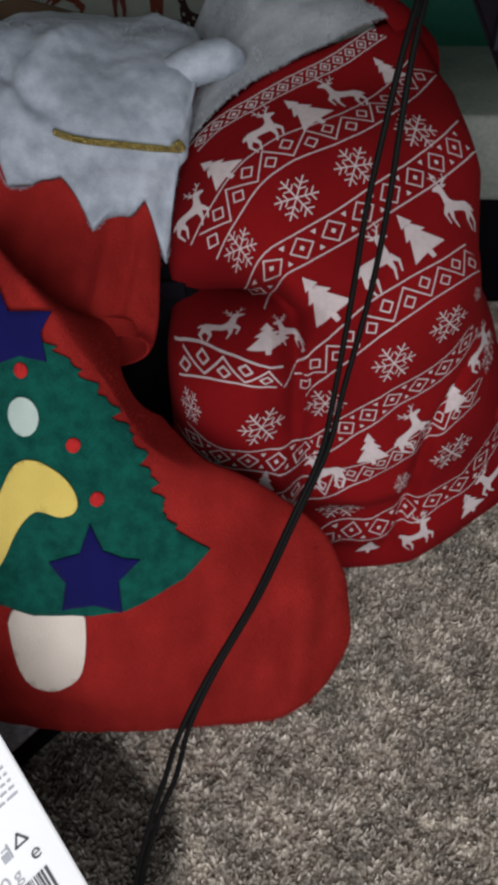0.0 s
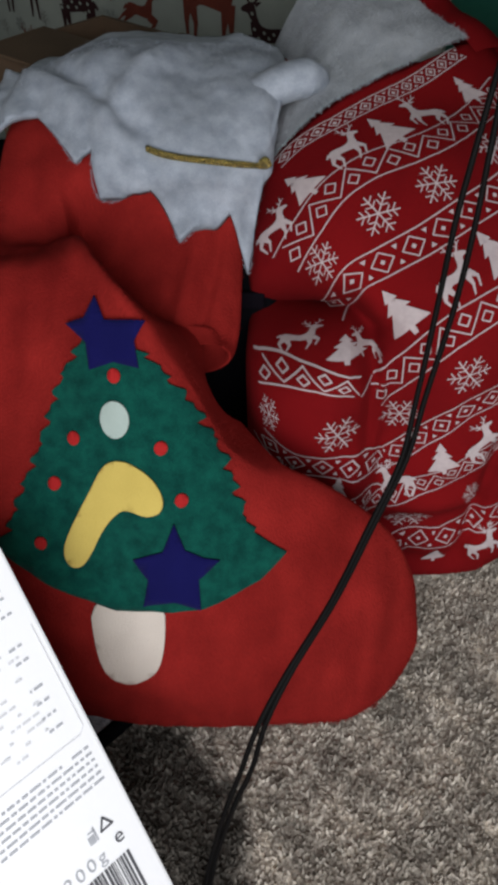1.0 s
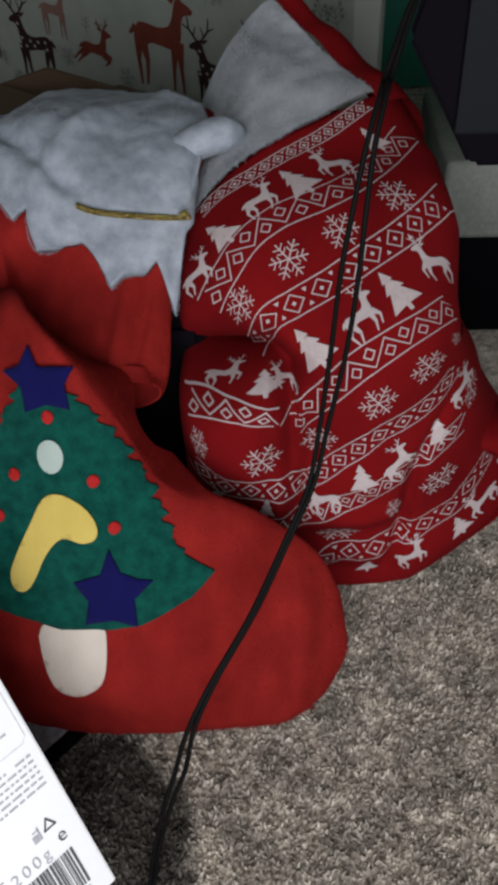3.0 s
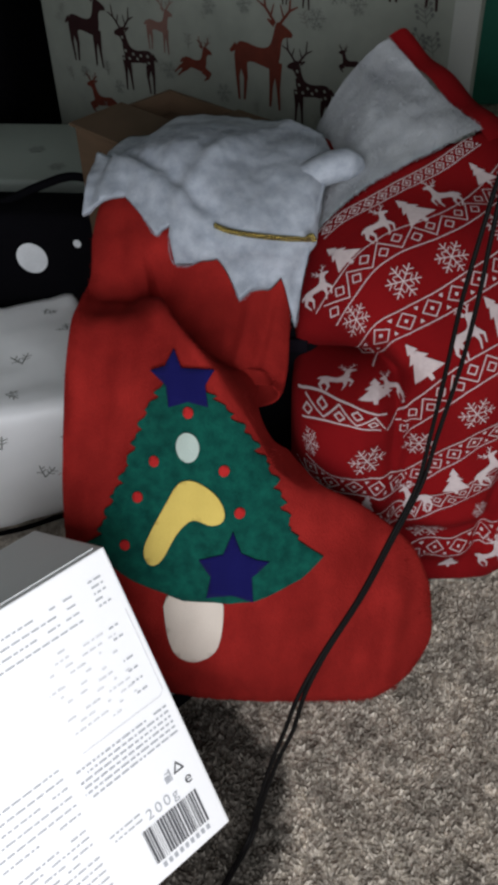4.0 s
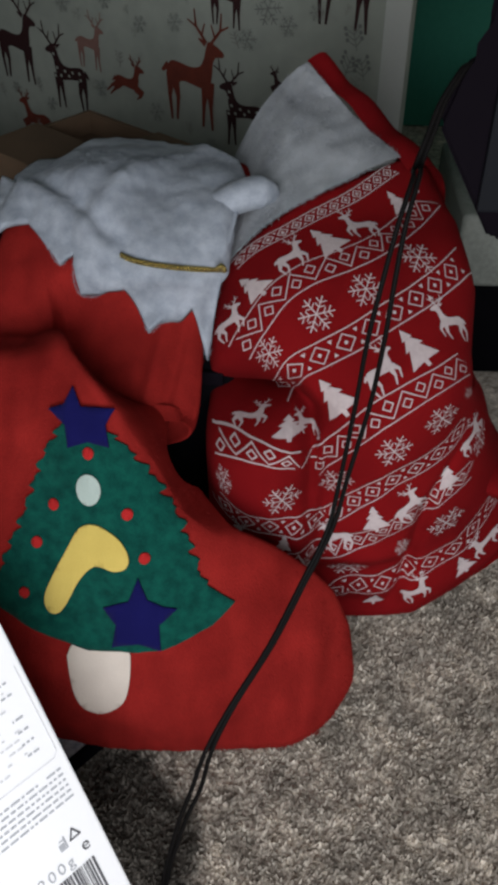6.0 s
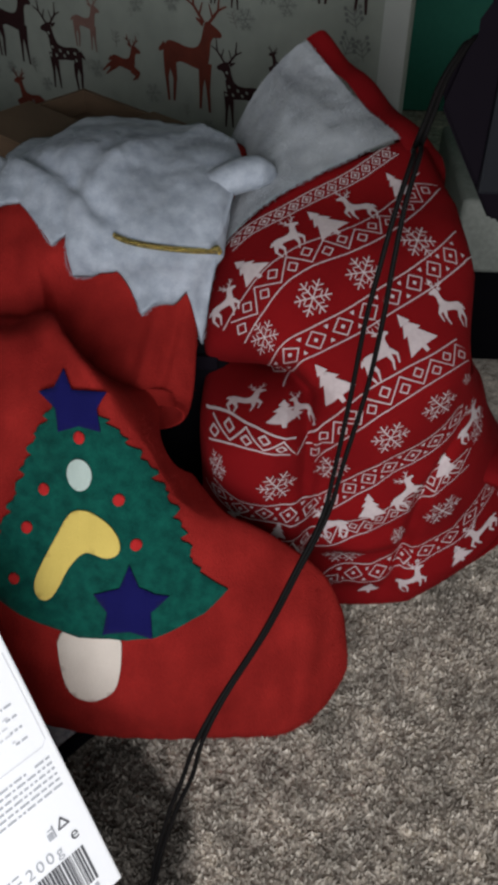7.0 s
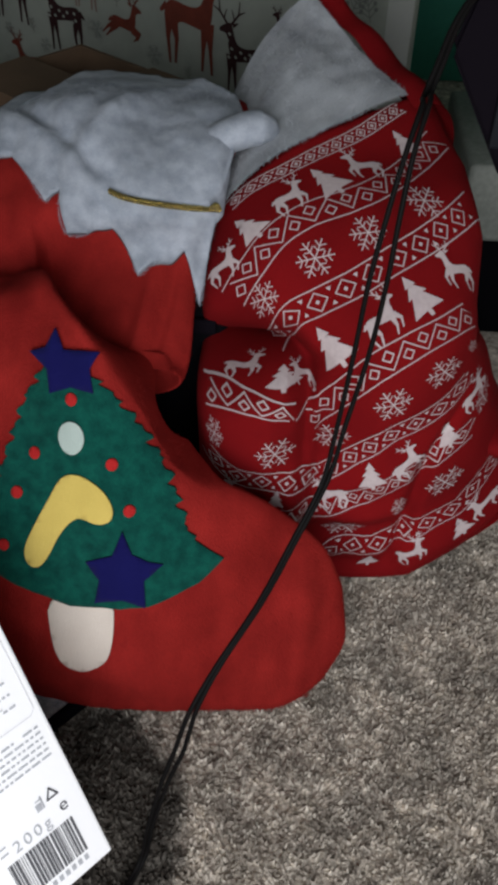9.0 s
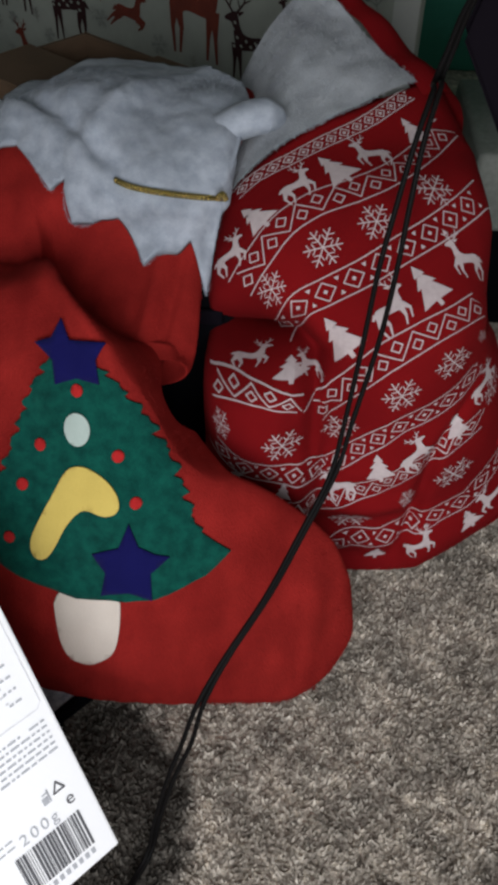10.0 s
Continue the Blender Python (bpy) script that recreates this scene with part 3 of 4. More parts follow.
def place(shapes, x, v, degrees, size, mirror=1, squeeze=1.0):
    c, s = math.cos(radians(degrees)), math.sin(radians(degrees))
    return [[(x + size * (c * a * mirror * squeeze - s * b), v + size * (s * a * mirror * squeeze + c * b)) for a, b in sh] for sh in shapes]


def skewed(shapes, x, v, ax, av, bx, bv):
    """Shapes laid along two directions of the cloth that need not be square to each other."""
    return [[(x + a * ax + b * bx, v + a * av + b * bv) for a, b in sh] for sh in shapes]


def flake_shapes():
    out = []
    for i in range(6):
        t = radians(60 * i)
        d, n = np.array((math.cos(t), math.sin(t))), np.array((-math.sin(t), math.cos(t)))
        out.append(stroke(0 * d, 0.98 * d, 0.064))
        for a, l in ((0.38, 0.26), (0.64, 0.28)):
            for g in (-1, 1):
                out.append(stroke(a * d, (a + l * 0.62) * d + g * l * n, 0.054))
    return out


TREE_SHAPE = [[(0, 0.52), (0.14, 0.26), (0.07, 0.26), (0.26, 0.02), (0.15, 0.03), (0.42, -0.38), (0.06, -0.36), (0.05, -0.50), (-0.05, -0.50), (-0.06, -0.36), (-0.42, -0.38), (-0.15, 0.03), (-0.26, 0.02), (-0.07, 0.26), (-0.14, 0.26)]]
def taper(a, b, wa, wb):
    """A limb that narrows from a to b."""
    a, b = np.array(a, float), np.array(b, float)
    d = (b - a) / (np.linalg.norm(b - a) + 1e-9)
    n = np.array([-d[1], d[0]]) / 2
    b = b + d * wb * 0.4
    return [(a + n * wa).tolist(), (b + n * wb).tolist(), (b - n * wb).tolist(), (a - n * wa).tolist()]


def grazer(legs, antlers=1.0):
    """A deer in silhouette: trunk, neck and head in one, with two-jointed legs, a tail and branched antlers."""
    out = [rounded([(-0.38, 0.08), (-0.33, 0.17), (-0.20, 0.17), (-0.02, 0.13), (0.14, 0.15), (0.21, 0.25), (0.25, 0.40), (0.29, 0.49), (0.38, 0.46), (0.53, 0.38), (0.52, 0.32), (0.40, 0.32), (0.35, 0.24), (0.34, 0.09), (0.30, -0.05), (0.20, -0.11), (0.0, -0.07), (-0.16, -0.05), (-0.24, -0.13), (-0.37, -0.12), (-0.41, 0.0)], 2),
           taper((-0.36, 0.11), (-0.46, 0.03), 0.09, 0.04), taper((0.25, 0.44), (0.15, 0.49), 0.07, 0.02)]
    for hip, knee, foot in legs:
        out += [taper(hip, knee, 0.15, 0.06), taper(knee, foot, 0.06, 0.034)]
    for g, o in ((-1, 0.27), (1, 0.34)):
        tip, mid = (o + g * 0.17 * antlers, 0.48 + 0.34 * antlers), (o + g * 0.15 * antlers, 0.48 + 0.15 * antlers)
        out += [taper((o, 0.46), mid, 0.04, 0.032), taper(mid, tip, 0.032, 0.018)]
        for f, dx, dy in ((0.45, -0.05, 0.14), (1.0, 0.12, 0.06)):
            r = (o + (mid[0] - o) * f, 0.46 + (mid[1] - 0.46) * f)
            out.append(taper(r, (r[0] + g * dx * antlers, r[1] + dy * antlers), 0.028, 0.016))
    return out


LEAP_SHAPE = grazer((((-0.32, -0.02), (-0.43, -0.22), (-0.36, -0.46)), ((-0.27, -0.05), (-0.20, -0.25), (-0.27, -0.47)), ((0.28, -0.02), (0.40, -0.18), (0.33, -0.38)), ((0.22, -0.05), (0.22, -0.27), (0.14, -0.45))), 0.72)

UPPER_STRIPS = (
    ("D", 0.0100, [(-0.0276, 0.4083), (-0.0137, 0.4174), (0.0094, 0.4278), (0.0323, 0.4445), (0.0561, 0.4649), (0.0767, 0.4869), (0.0888, 0.5001)]),
    ("Z", 0.0185, [(-0.0203, 0.3373), (-0.0080, 0.3552), (0.0063, 0.3738), (0.0263, 0.3874), (0.0504, 0.3982), (0.0733, 0.4150), (0.0944, 0.4426), (0.1152, 0.4788)]),
    ("D", 0.0175, [(0.0071, 0.2947), (0.0182, 0.3205), (0.0363, 0.3317), (0.0579, 0.3436), (0.0760, 0.3565), (0.1027, 0.3785), (0.1259, 0.4047), (0.1410, 0.4298)]),
    ("Z", 0.0098, [(-0.0370, 0.2576), (-0.0285, 0.2621), (-0.0178, 0.2659), (-0.0055, 0.2681), (0.0062, 0.2683), (0.0174, 0.2655), (0.0268, 0.2620)], 0.0125),
    ("Z", 0.0180, [(0.0332, 0.2506), (0.0542, 0.2727), (0.0750, 0.2928), (0.0964, 0.3056), (0.1200, 0.3201), (0.1401, 0.3380)]),
)
LOWER_STRIPS = (
    ("D", 0.0155, [(-0.0346, 0.2166), (-0.0142, 0.2063), (0.0107, 0.2071), (0.0307, 0.2030), (0.0472, 0.1968), (0.0701, 0.2183), (0.0920, 0.2376), (0.1118, 0.2439), (0.1332, 0.2514), (0.1496, 0.2633)]),
    ("Z", 0.0150, [(-0.0189, 0.1771), (0.0029, 0.1702), (0.0237, 0.1759), (0.0489, 0.1643), (0.0695, 0.1736), (0.0933, 0.1867), (0.1051, 0.1940), (0.1178, 0.1980), (0.1377, 0.2087), (0.1600, 0.2137)]),
    ("D", 0.0180, [(0.0295, 0.0730), (0.0438, 0.0751), (0.0654, 0.1106), (0.0927, 0.1096), (0.1059, 0.1134), (0.1194, 0.1155), (0.1411, 0.1267), (0.1601, 0.1316), (0.1695, 0.1421), (0.1826, 0.1530), (0.1990, 0.1604)]),
)
for kind, width, line, *pitch in UPPER_STRIPS + LOWER_STRIPS:
    printed("printed_border", strip(kind, width, line, *pitch))
for x, v, turn, size in (
    (-0.0125, 0.3836, 47, 0.026), (0.0374, 0.4163, 46, 0.0305), (0.0996, 0.3400, 45, 0.031), (0.0462, 0.3037, 42, 0.030),
    (0.0899, 0.4661, 40, 0.0240), (0.0829, 0.1992, 14, 0.0250), (0.0165, 0.1918, -4, 0.0150),
    (0.0939, 0.0849, 0, 0.0220), (0.1659, 0.1071, 25, 0.0230), (0.1363, 0.2182, 20, 0.0200), (0.2066, 0.1212, 20, 0.0260),
):
    printed("printed_tree", place(TREE_SHAPE, x, v, turn, size))
FLAKE = flake_shapes()
for x, v, turn, size, squeeze in (
    (0.0013, 0.3339, 10, 0.0128, 0.8), (0.0324, 0.3586, 14, 0.0138, 1), (0.0651, 0.3771, 14, 0.0135, 1), (0.1020, 0.4089, 14, 0.0150, 1), (0.0141, 0.2326, 0, 0.0150, 1),
    (-0.0277, 0.2384, 0, 0.0140, 0.5), (0.0523, 0.2341, 4, 0.0140, 1), (0.0896, 0.2665, 8, 0.0145, 1), (0.1234, 0.2832, 8, 0.0150, 1), (0.1455, 0.3018, 8, 0.0140, 0.4),
    (0.1413, 0.1736, 8, 0.0165, 1), (0.0685, 0.1345, 0, 0.0130, 1.4), (0.1081, 0.1605, 8, 0.0110, 0.6), (0.1634, 0.2285, 8, 0.0130, 0.6), (0.0269, 0.1620, 0, 0.0120, 1),
):
    printed("printed_snowflake", place(FLAKE, x, v, turn, size * 0.92, 1, squeeze))
for x, v, turn, size, mirror in (
    (0.0133, 0.4022, 30, 0.0255, 1), (0.0620, 0.4349, 14, 0.0270, -1), (-0.0282, 0.3595, 25, 0.0240, 1), (0.0769, 0.3218, 38, 0.0280, 1), (0.1272, 0.3665, 20, 0.0275, -1),
    (0.1079, 0.2065, 44, 0.0270, 1), (0.0567, 0.1764, 8, 0.0260, -1),
    (-0.0092, 0.1860, -4, 0.0240, -1), (0.1849, 0.1181, 20, 0.0270, -1), (0.1271, 0.0941, 26, 0.0270, 1), (0.1548, 0.2385, 30, 0.0220, 1), (0.2058, 0.1458, 15, 0.024, 1),
):
    printed("printed_figure", place(LEAP_SHAPE, x, v, turn, size, mirror))
printed("printed_figure", skewed(LEAP_SHAPE, -0.0109, 0.2779, 0.0289, 0.0127, -0.0010, 0.0063))
printed("printed_figure", skewed(LEAP_SHAPE, 0.0299, 0.2785, -0.0180, 0.0064, -0.0006, 0.0107))
printed("printed_tree", skewed(TREE_SHAPE, 0.0171, 0.2807, 0.0295, -0.0000, -0.0010, 0.0109))
printed("printed_tree", skewed(TREE_SHAPE, -0.0364, 0.2648, 0.0135, 0.0085, -0.0017, 0.0034))

# the turned-up back of the mouth with its fleece
FLAP_B, FLAP_C = np.array((0.090, 0.566, 0.356)), np.array((0.018, 0.662, 0.391))


def flap(u, v, lift=0.0):
    x = -0.040 + 0.130 * u
    low = sack_x(x, 0.4145 + 0.77 * (x + 0.028), 0.003)
    high = np.array((FLAP_C[0] - 0.062 * (1 - u), FLAP_C[1], FLAP_C[2] - 0.083 * max(0.0, 1 - u) ** 1.6))
    p = (1 - v) * low + v * high
    n = np.array((0.25, -0.55, 0.8))
    return p + n * (lift + 0.010 * math.sin(math.pi * min(1, max(0, v))) * (1 - u) * u + 0.003 * math.sin(9 * u + 5 * v) + 0.0025 * noise.noise((9 * u, 9 * v, 1)))


bm, rows = sheet(lambda u, v: flap(u, v, 0.004), np.linspace(0, 1, 40), np.linspace(0, 1, 40))
part("lining", bm, FLEECE, sack_ob, "fluffy white fleece lining of the open mouth")
bm, rows = sheet(lambda u, v: flap(u * 0.96 + 0.03, 0.06 + v * 0.92, -0.008), np.linspace(0, 1, 20), np.linspace(0, 1, 20))
part("mouth_back", bm, SACK_RED, sack_ob)

# ---- the white carton ----
CARTON_AT = (-0.1427, 0.229, 0.2406)
DOWN, ACROSS, BACK = Vector((0.369, -0.364, -0.855)), Vector((-0.66, -0.75, 0.034)), Vector((-0.654, 0.552, -0.518))
DOWN.normalize()
ACROSS = (ACROSS - DOWN * ACROSS.dot(DOWN)).normalized()
BACK = DOWN.cross(ACROSS) if DOWN.cross(ACROSS).dot(BACK) > 0 else ACROSS.cross(DOWN)
CARTON_M = Matrix((( *[ACROSS[0], DOWN[0], BACK[0]], CARTON_AT[0]), (*[ACROSS[1], DOWN[1], BACK[1]], CARTON_AT[1]), (*[ACROSS[2], DOWN[2], BACK[2]], CARTON_AT[2]), (0, 0, 0, 1)))
carton = empty("product_carton", (-0.14, 0.22, 0.0), "white printed product carton tilted back on the carpet", "carton")
part("shell", block(0, 0, 0, 0.15, 0.206, 0.108, 0.0015, CARTON_M), CARD_WHITE, carton, "glossy white folding card", flat=True)


# ---- the black cables ----
CORD = [(0.1129, 0.4400, 0.4635), (0.1047, 0.4300, 0.4643), (0.1003, 0.4240, 0.4614), (0.0917, 0.4150, 0.4492), (0.0853, 0.4050, 0.4334), (0.0796, 0.3950, 0.4205), (0.077, 0.375, 0.424), (0.070, 0.36, 0.403), (0.064, 0.35, 0.373), (0.059, 0.342, 0.343), (0.055, 0.333, 0.303), (0.049, 0.318, 0.259), (0.043, 0.303, 0.231), (0.028, 0.283, 0.202), (0.010, 0.256, 0.175), (-0.012, 0.228, 0.150), (-0.026, 0.210, 0.128), (-0.035, 0.200, 0.098), (-0.043, 0.190, 0.074), (-0.052, 0.178, 0.035), (-0.058, 0.168, 0.006), (-0.075, 0.13, 0.003), (-0.10, 0.06, 0.003)]
cord = empty("power_cord", (-0.055, 0.170, 0), "doubled black cable hanging down to the carpet", "cable")
part("strand", tube(CORD, 0.0015, 10, 140), CABLE, cord)
part("strand", tube([(x + 0.0030 + 0.007 * bump(z, 0.33, 0.06) + 0.003 * bump(z, 0.10, 0.03), y + 0.002, z + 0.001) for x, y, z in CORD], 0.0015, 10, 140), CABLE, cord)

# ---- things behind ----
card = empty("cardboard_box", (-0.145, 0.645, 0), "plain brown cardboard box standing behind the stocking", "box")
CARD_M = pose(-0.116, 0.553, 0, 0, 0, 51.5)
bm = bmesh.new()
for b in ((0, 0, 0, 0.118, 0.185, 0.300), (0, 0, 0.300, 0.118, 0.004, 0.320), (0, 0.181, 0.300, 0.118, 0.185, 0.320), (0, 0.004, 0.300, 0.004, 0.181, 0.320), (0.114, 0.004, 0.300, 0.118, 0.181, 0.320)):
    o = block(*b, 0, CARD_M)
    me = bpy.data.meshes.new("tmp")
    o.to_mesh(me)
    bm.from_mesh(me)
    bpy.data.meshes.remove(me)
    o.free()
part("body", bm, BROWN_CARD, card, flat=True)
part("top_flap", block(0.001, 0.001, 0.3205, 0.117, 0.088, 0.3235, 0.001, CARD_M), BROWN_CARD, card, flat=True)
part("top_flap", block(0.001, 0.090, 0.3205, 0.064, 0.184, 0.3235, 0.001, CARD_M @ pose(0, 0, 0.0, 0, -1.5, 0)), BROWN_CARD, card, flat=True)

P0, P1 = Vector((-0.565, 1.365, 0)), Vector((0.129, 0.934, 0))
along = (P1 - P0).normalized()
away = Vector((-along.y, along.x, 0))
PANEL_M = Matrix(((along.x, away.x, 0, P0.x), (along.y, away.y, 0, P0.y), (0, 0, 1, 0), (0, 0, 0, 1)))
panel = empty("wrapped_panel", P0, "large flat present in winter paper leaning upright", "present")
part("paper", block(0.082, 0, 0.0, (P1 - P0).length, 0.012, 1.0, 0.003, PANEL_M), WRAP, panel, flat=True)

# black block added where the area left of the panel is dark
dark = empty("dark_area_block", (-0.78, 1.35, 0), "black block standing in for the dark area beside the wrapped panel", "cloth")
bm = block(-0.98, 1.24, 0.0, -0.540, 1.52, 0.62, 0.05, None, 4)
for v in bm.verts:
    v.co += 0.02 * Vector(noise.noise_vector(v.co * 6))
    v.co.z = max(v.co.z, 0.0)
part("dark_filler", bm, BLACK, dark)

present = empty("white_present", (-0.33, 0.45, 0), "present in glossy white paper with thin dark sprigs", "present")
PRESENT_M = pose(-0.216, 0.494, 0, 0, 0, 22)


def crumple(p, lift=0.0):
    """The loosely wrapped parcel: swollen sides and creased paper."""
    p = Vector(p)
    q = p + 0.0045 * Vector(noise.noise_vector(p * 16)) + 0.0025 * Vector(noise.noise_vector(p * 45))
    q += Vector((0, -lift, lift))
    q.z = max(q.z, 0.001)
    return PRESENT_M @ q


bm = block(-0.26, 0, 0.0, 0, 0.20, 0.138, 0.016, None, 3)
bmesh.ops.subdivide_edges(bm, edges=[e for e in bm.edges if e.calc_length() > 0.02], cuts=14, use_grid_fill=True)
for v in bm.verts:
    v.co = crumple(v.co)
part("wrap", bm, PAPER_WHITE, present)
part("ribbon", tube([(-0.42, 0.402, 0.004), (-0.36, 0.428, 0.006), (-0.31, 0.450, 0.004), (-0.275, 0.468, 0.006), (-0.235, 0.482, 0.012)], 0.0025, 8, 40), BLACK, present, "thin black ribbon along the foot")

dotted = empty("polka_dot_bag", (-0.35, 0.66, 0), "black bag with large white dots, standing behind a present", "bag")
part("body", block(-0.60, 0.67, 0.0, -0.255, 0.73, 0.226, 0.010), BLACK, dotted)
part("handle", tube([(-0.37, 0.70, 0.222), (-0.345, 0.703, 0.231), (-0.315, 0.706, 0.243), (-0.285, 0.71, 0.250), (-0.25, 0.715, 0.24)], 0.0045, 8, 40), BLACK, dotted, "black corded handle")

# unidentified black object, its outline placed to fit the camera's view
blackthing = empty("black_angular_object", (0.3, 0.5, 0), "unidentified black angular object with slanting edges, built as a chair", "chair")
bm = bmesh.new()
ANGULAR_OUTLINE = [(0.1335, 0.361), (0.093, 0.432), (0.1016, 0.4614), (0.1065, 0.4704), (0.1136, 0.4734), (0.1117, 0.487), (0.118, 0.60), (0.46, 0.60), (0.46, 0.361)]
lo = [bm.verts.new((x, 0.43, z)) for x, z in ANGULAR_OUTLINE]
hi = [bm.verts.new((x + (0.16 if x < 0.3 else 0.0), 0.66, z)) for x, z in ANGULAR_OUTLINE]
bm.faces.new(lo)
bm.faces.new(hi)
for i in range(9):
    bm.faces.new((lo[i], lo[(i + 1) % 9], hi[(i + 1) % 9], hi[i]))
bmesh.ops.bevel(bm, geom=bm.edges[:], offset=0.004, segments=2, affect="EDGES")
part("angular_body", bm, BLACK_SMOOTH, blackthing, flat=True)
part("side_panel", block(0.124, 0.4255, 0.382, 0.30, 0.4305, 0.468, 0.002), SLATE, blackthing, "slate-black panel added for a slightly paler facet", flat=True)
# unseen support added so that the black object doesn't float
part("unseen_support", block(0.40, 0.50, 0.0, 0.43, 0.53, 0.38, 0.004), BLACK_SMOOTH, blackthing)

ledge = empty("pale_bench", (0.45, 0.86, 0), "pale painted wooden bench edge, worn and dusty", "bench")
part("board", block(0.185, 0.76, 0.140, 0.75, 0.96, 0.222, 0.006), PALE_PLASTIC, ledge)
# black block added to fill the dark void below the board
part("void_filler", block(0.20, 0.80, 0.0, 0.74, 0.95, 0.141, 0.004), BLACK, ledge, "black block put in for the dark void under the board")


# black block added in the gap to stand in for its deep shade
gap_shade = empty("gap_shade_block", (-0.06, 0.45, 0), "black block standing in for the deep shade between stocking and sack", "bag")
bm = block(-0.115, 0.462, 0.0, -0.026, 0.52, 0.250, 0.012, None, 3)
bmesh.ops.subdivide_edges(bm, edges=[e for e in bm.edges if e.calc_length() > 0.03], cuts=8, use_grid_fill=True)
for v in bm.verts:
    v.co += 0.005 * Vector(noise.noise_vector(v.co * 22))
    v.co.z = max(v.co.z, 0.0)
part("body", bm, BLACK, gap_shade)
part("hem", block(-0.108, 0.4560, 0.222, -0.034, 0.4605, 0.234, 0.0015), BLACK_SMOOTH, gap_shade, "black strip added along the shade block's top")


# the red outside of the mouth, rolled over its edge
def roll(u, v):
    b, c = FLAP_B + (0.003, 0.0, -0.002), FLAP_C + (0.003, 0.003, 0.001)
    p = b + (c - b) * v
    return p + np.array((0.034 * math.sin(u * 1.7) * (0.55 + 0.45 * (1 - v)), 0.018 * u * (1 - 0.3 * v) + 0.004, 0.007 * math.sin(math.pi * u) - 0.040 * u * u * (1.2 - v) + 0.002 * math.sin(14 * v)))


bm, rows = sheet(roll, np.linspace(0, 1, 14), np.linspace(-0.06, 1.02, 40))
part("mouth_edge", bm, SACK_RED, sack_ob, "dark red cloth turned over at the mouth")

# the rolled end of the cuff
def lobe(points, radius, squash):
    """A soft rolled fold of felt, round at both ends."""
    ln, q = spline(points, 60)
    bm = bmesh.new()
    rows = []
    for i, p in enumerate(q):
        d = Vector(q[min(i + 1, len(q) - 1)] - q[max(i - 1, 0)]).normalized()
        a = d.cross(Vector((0, 0, 1))).normalized()
        b = d.cross(a)
        r = radius * max(0.02, min(1.0, (1 - i / (len(q) - 1)) / 0.22)) ** 0.5
        rows.append([bm.verts.new(Vector(p) + r * (math.cos(t) * a + squash * math.sin(t) * b)) for t in np.linspace(0, 2 * math.pi, 20, endpoint=False)])
    for r0, r1 in zip(rows, rows[1:]):
        for i in range(20):
            bm.faces.new((r0[i], r0[(i + 1) % 20], r1[(i + 1) % 20], r1[i]))
    bm.faces.new(rows[0])
    bm.faces.new(rows[-1])
    return bm


def ruffle(bm, seed):
    for v in bm.verts:
        v.co += 0.0022 * Vector(noise.noise_vector(v.co * 55 + Vector((seed, 0, 0))))
    return bm


part("cuff_fold", ruffle(lobe([(-0.075, 0.512, 0.322), (-0.052, 0.514, 0.333), (-0.030, 0.519, 0.3435), (-0.012, 0.526, 0.346), (0.003, 0.530, 0.342)], 0.0130, 0.95), 1), WHITE_FELT, stocking_ob, "rolled end of the white cuff")
part("cuff_fold", ruffle(lobe([(-0.046, 0.518, 0.332), (-0.0385, 0.498, 0.3275), (-0.039, 0.478, 0.3165), (-0.044, 0.464, 0.300)], 0.0110, 0.8), 4), WHITE_FELT, stocking_ob, "puffed side fold of the white cuff")
part("stitch_end", tube([(-0.036, 0.458, 0.3215), (-0.033, 0.457, 0.3235), (-0.031, 0.457, 0.3195)], 0.0020, 8, 20), GOLD, stocking_ob)


# ---- print on the carton ----
def on_carton(quads, lift=0.0004):
    bm = bmesh.new()
    for q in quads:
        bm.faces.new([bm.verts.new(CARTON_M @ Vector((a, d, -lift))) for a, d in q])
    return bm


def bar(a0, a1, d0, d1):
    return [(a0, d0), (a1, d0), (a1, d1), (a0, d1)]


def lines(a0, a1, d0, pitch, count, height, rng, fill=0.9):
    """Words too small to read, as short bars in rows."""
    out = []
    for i in range(count):
        a, end = a0, a1 - (a1 - a0) * rng.random() * 0.25
        while a < end:
            w = rng.uniform(0.0015, 0.006)
            if rng.random() < fill:
                out.append(bar(a, min(a + w, end), d0 + i * pitch, d0 + i * pitch + height))
            a += w + 0.0012
    return out


rng = random.Random(5)
part("heading_block", on_carton(lines(0.0095, 0.0200, 0.0135, 0.0040, 5, 0.0012, rng)), PALE_INK, carton)
part("text_block", on_carton(lines(0.030, 0.125, 0.0150, 0.0055, 4, 0.0010, rng)), PALE_INK, carton)
part("table_block", on_carton(lines(0.012, 0.070, 0.040, 0.0048, 12, 0.0012, rng, 0.45)), FAINT_INK, carton)
part("table_block", on_carton(lines(0.012, 0.020, 0.045, 0.0075, 7, 0.0013, rng, 0.8)), PALE_INK, carton)
part("table_frame", on_carton([bar(0.0038, 0.0043, 0.040, 0.0985), bar(0.0070, 0.064, 0.1012, 0.1017), [(0.0038, 0.0985), (0.0043, 0.0985), (0.0073, 0.1012), (0.0070, 0.1017)]]), FAINT_INK, carton)
part("text_block", on_carton(lines(0.0065, 0.075, 0.1085, 0.0038, 6, 0.0013, rng, 0.97)), PALE_INK, carton)
part("text_block", on_carton(lines(0.080, 0.140, 0.100, 0.0062, 6, 0.0010, rng)), PALE_INK, carton)
part("text_block", on_carton(lines(0.082, 0.140, 0.142, 0.0050, 9, 0.0010, rng)), PALE_INK, carton)
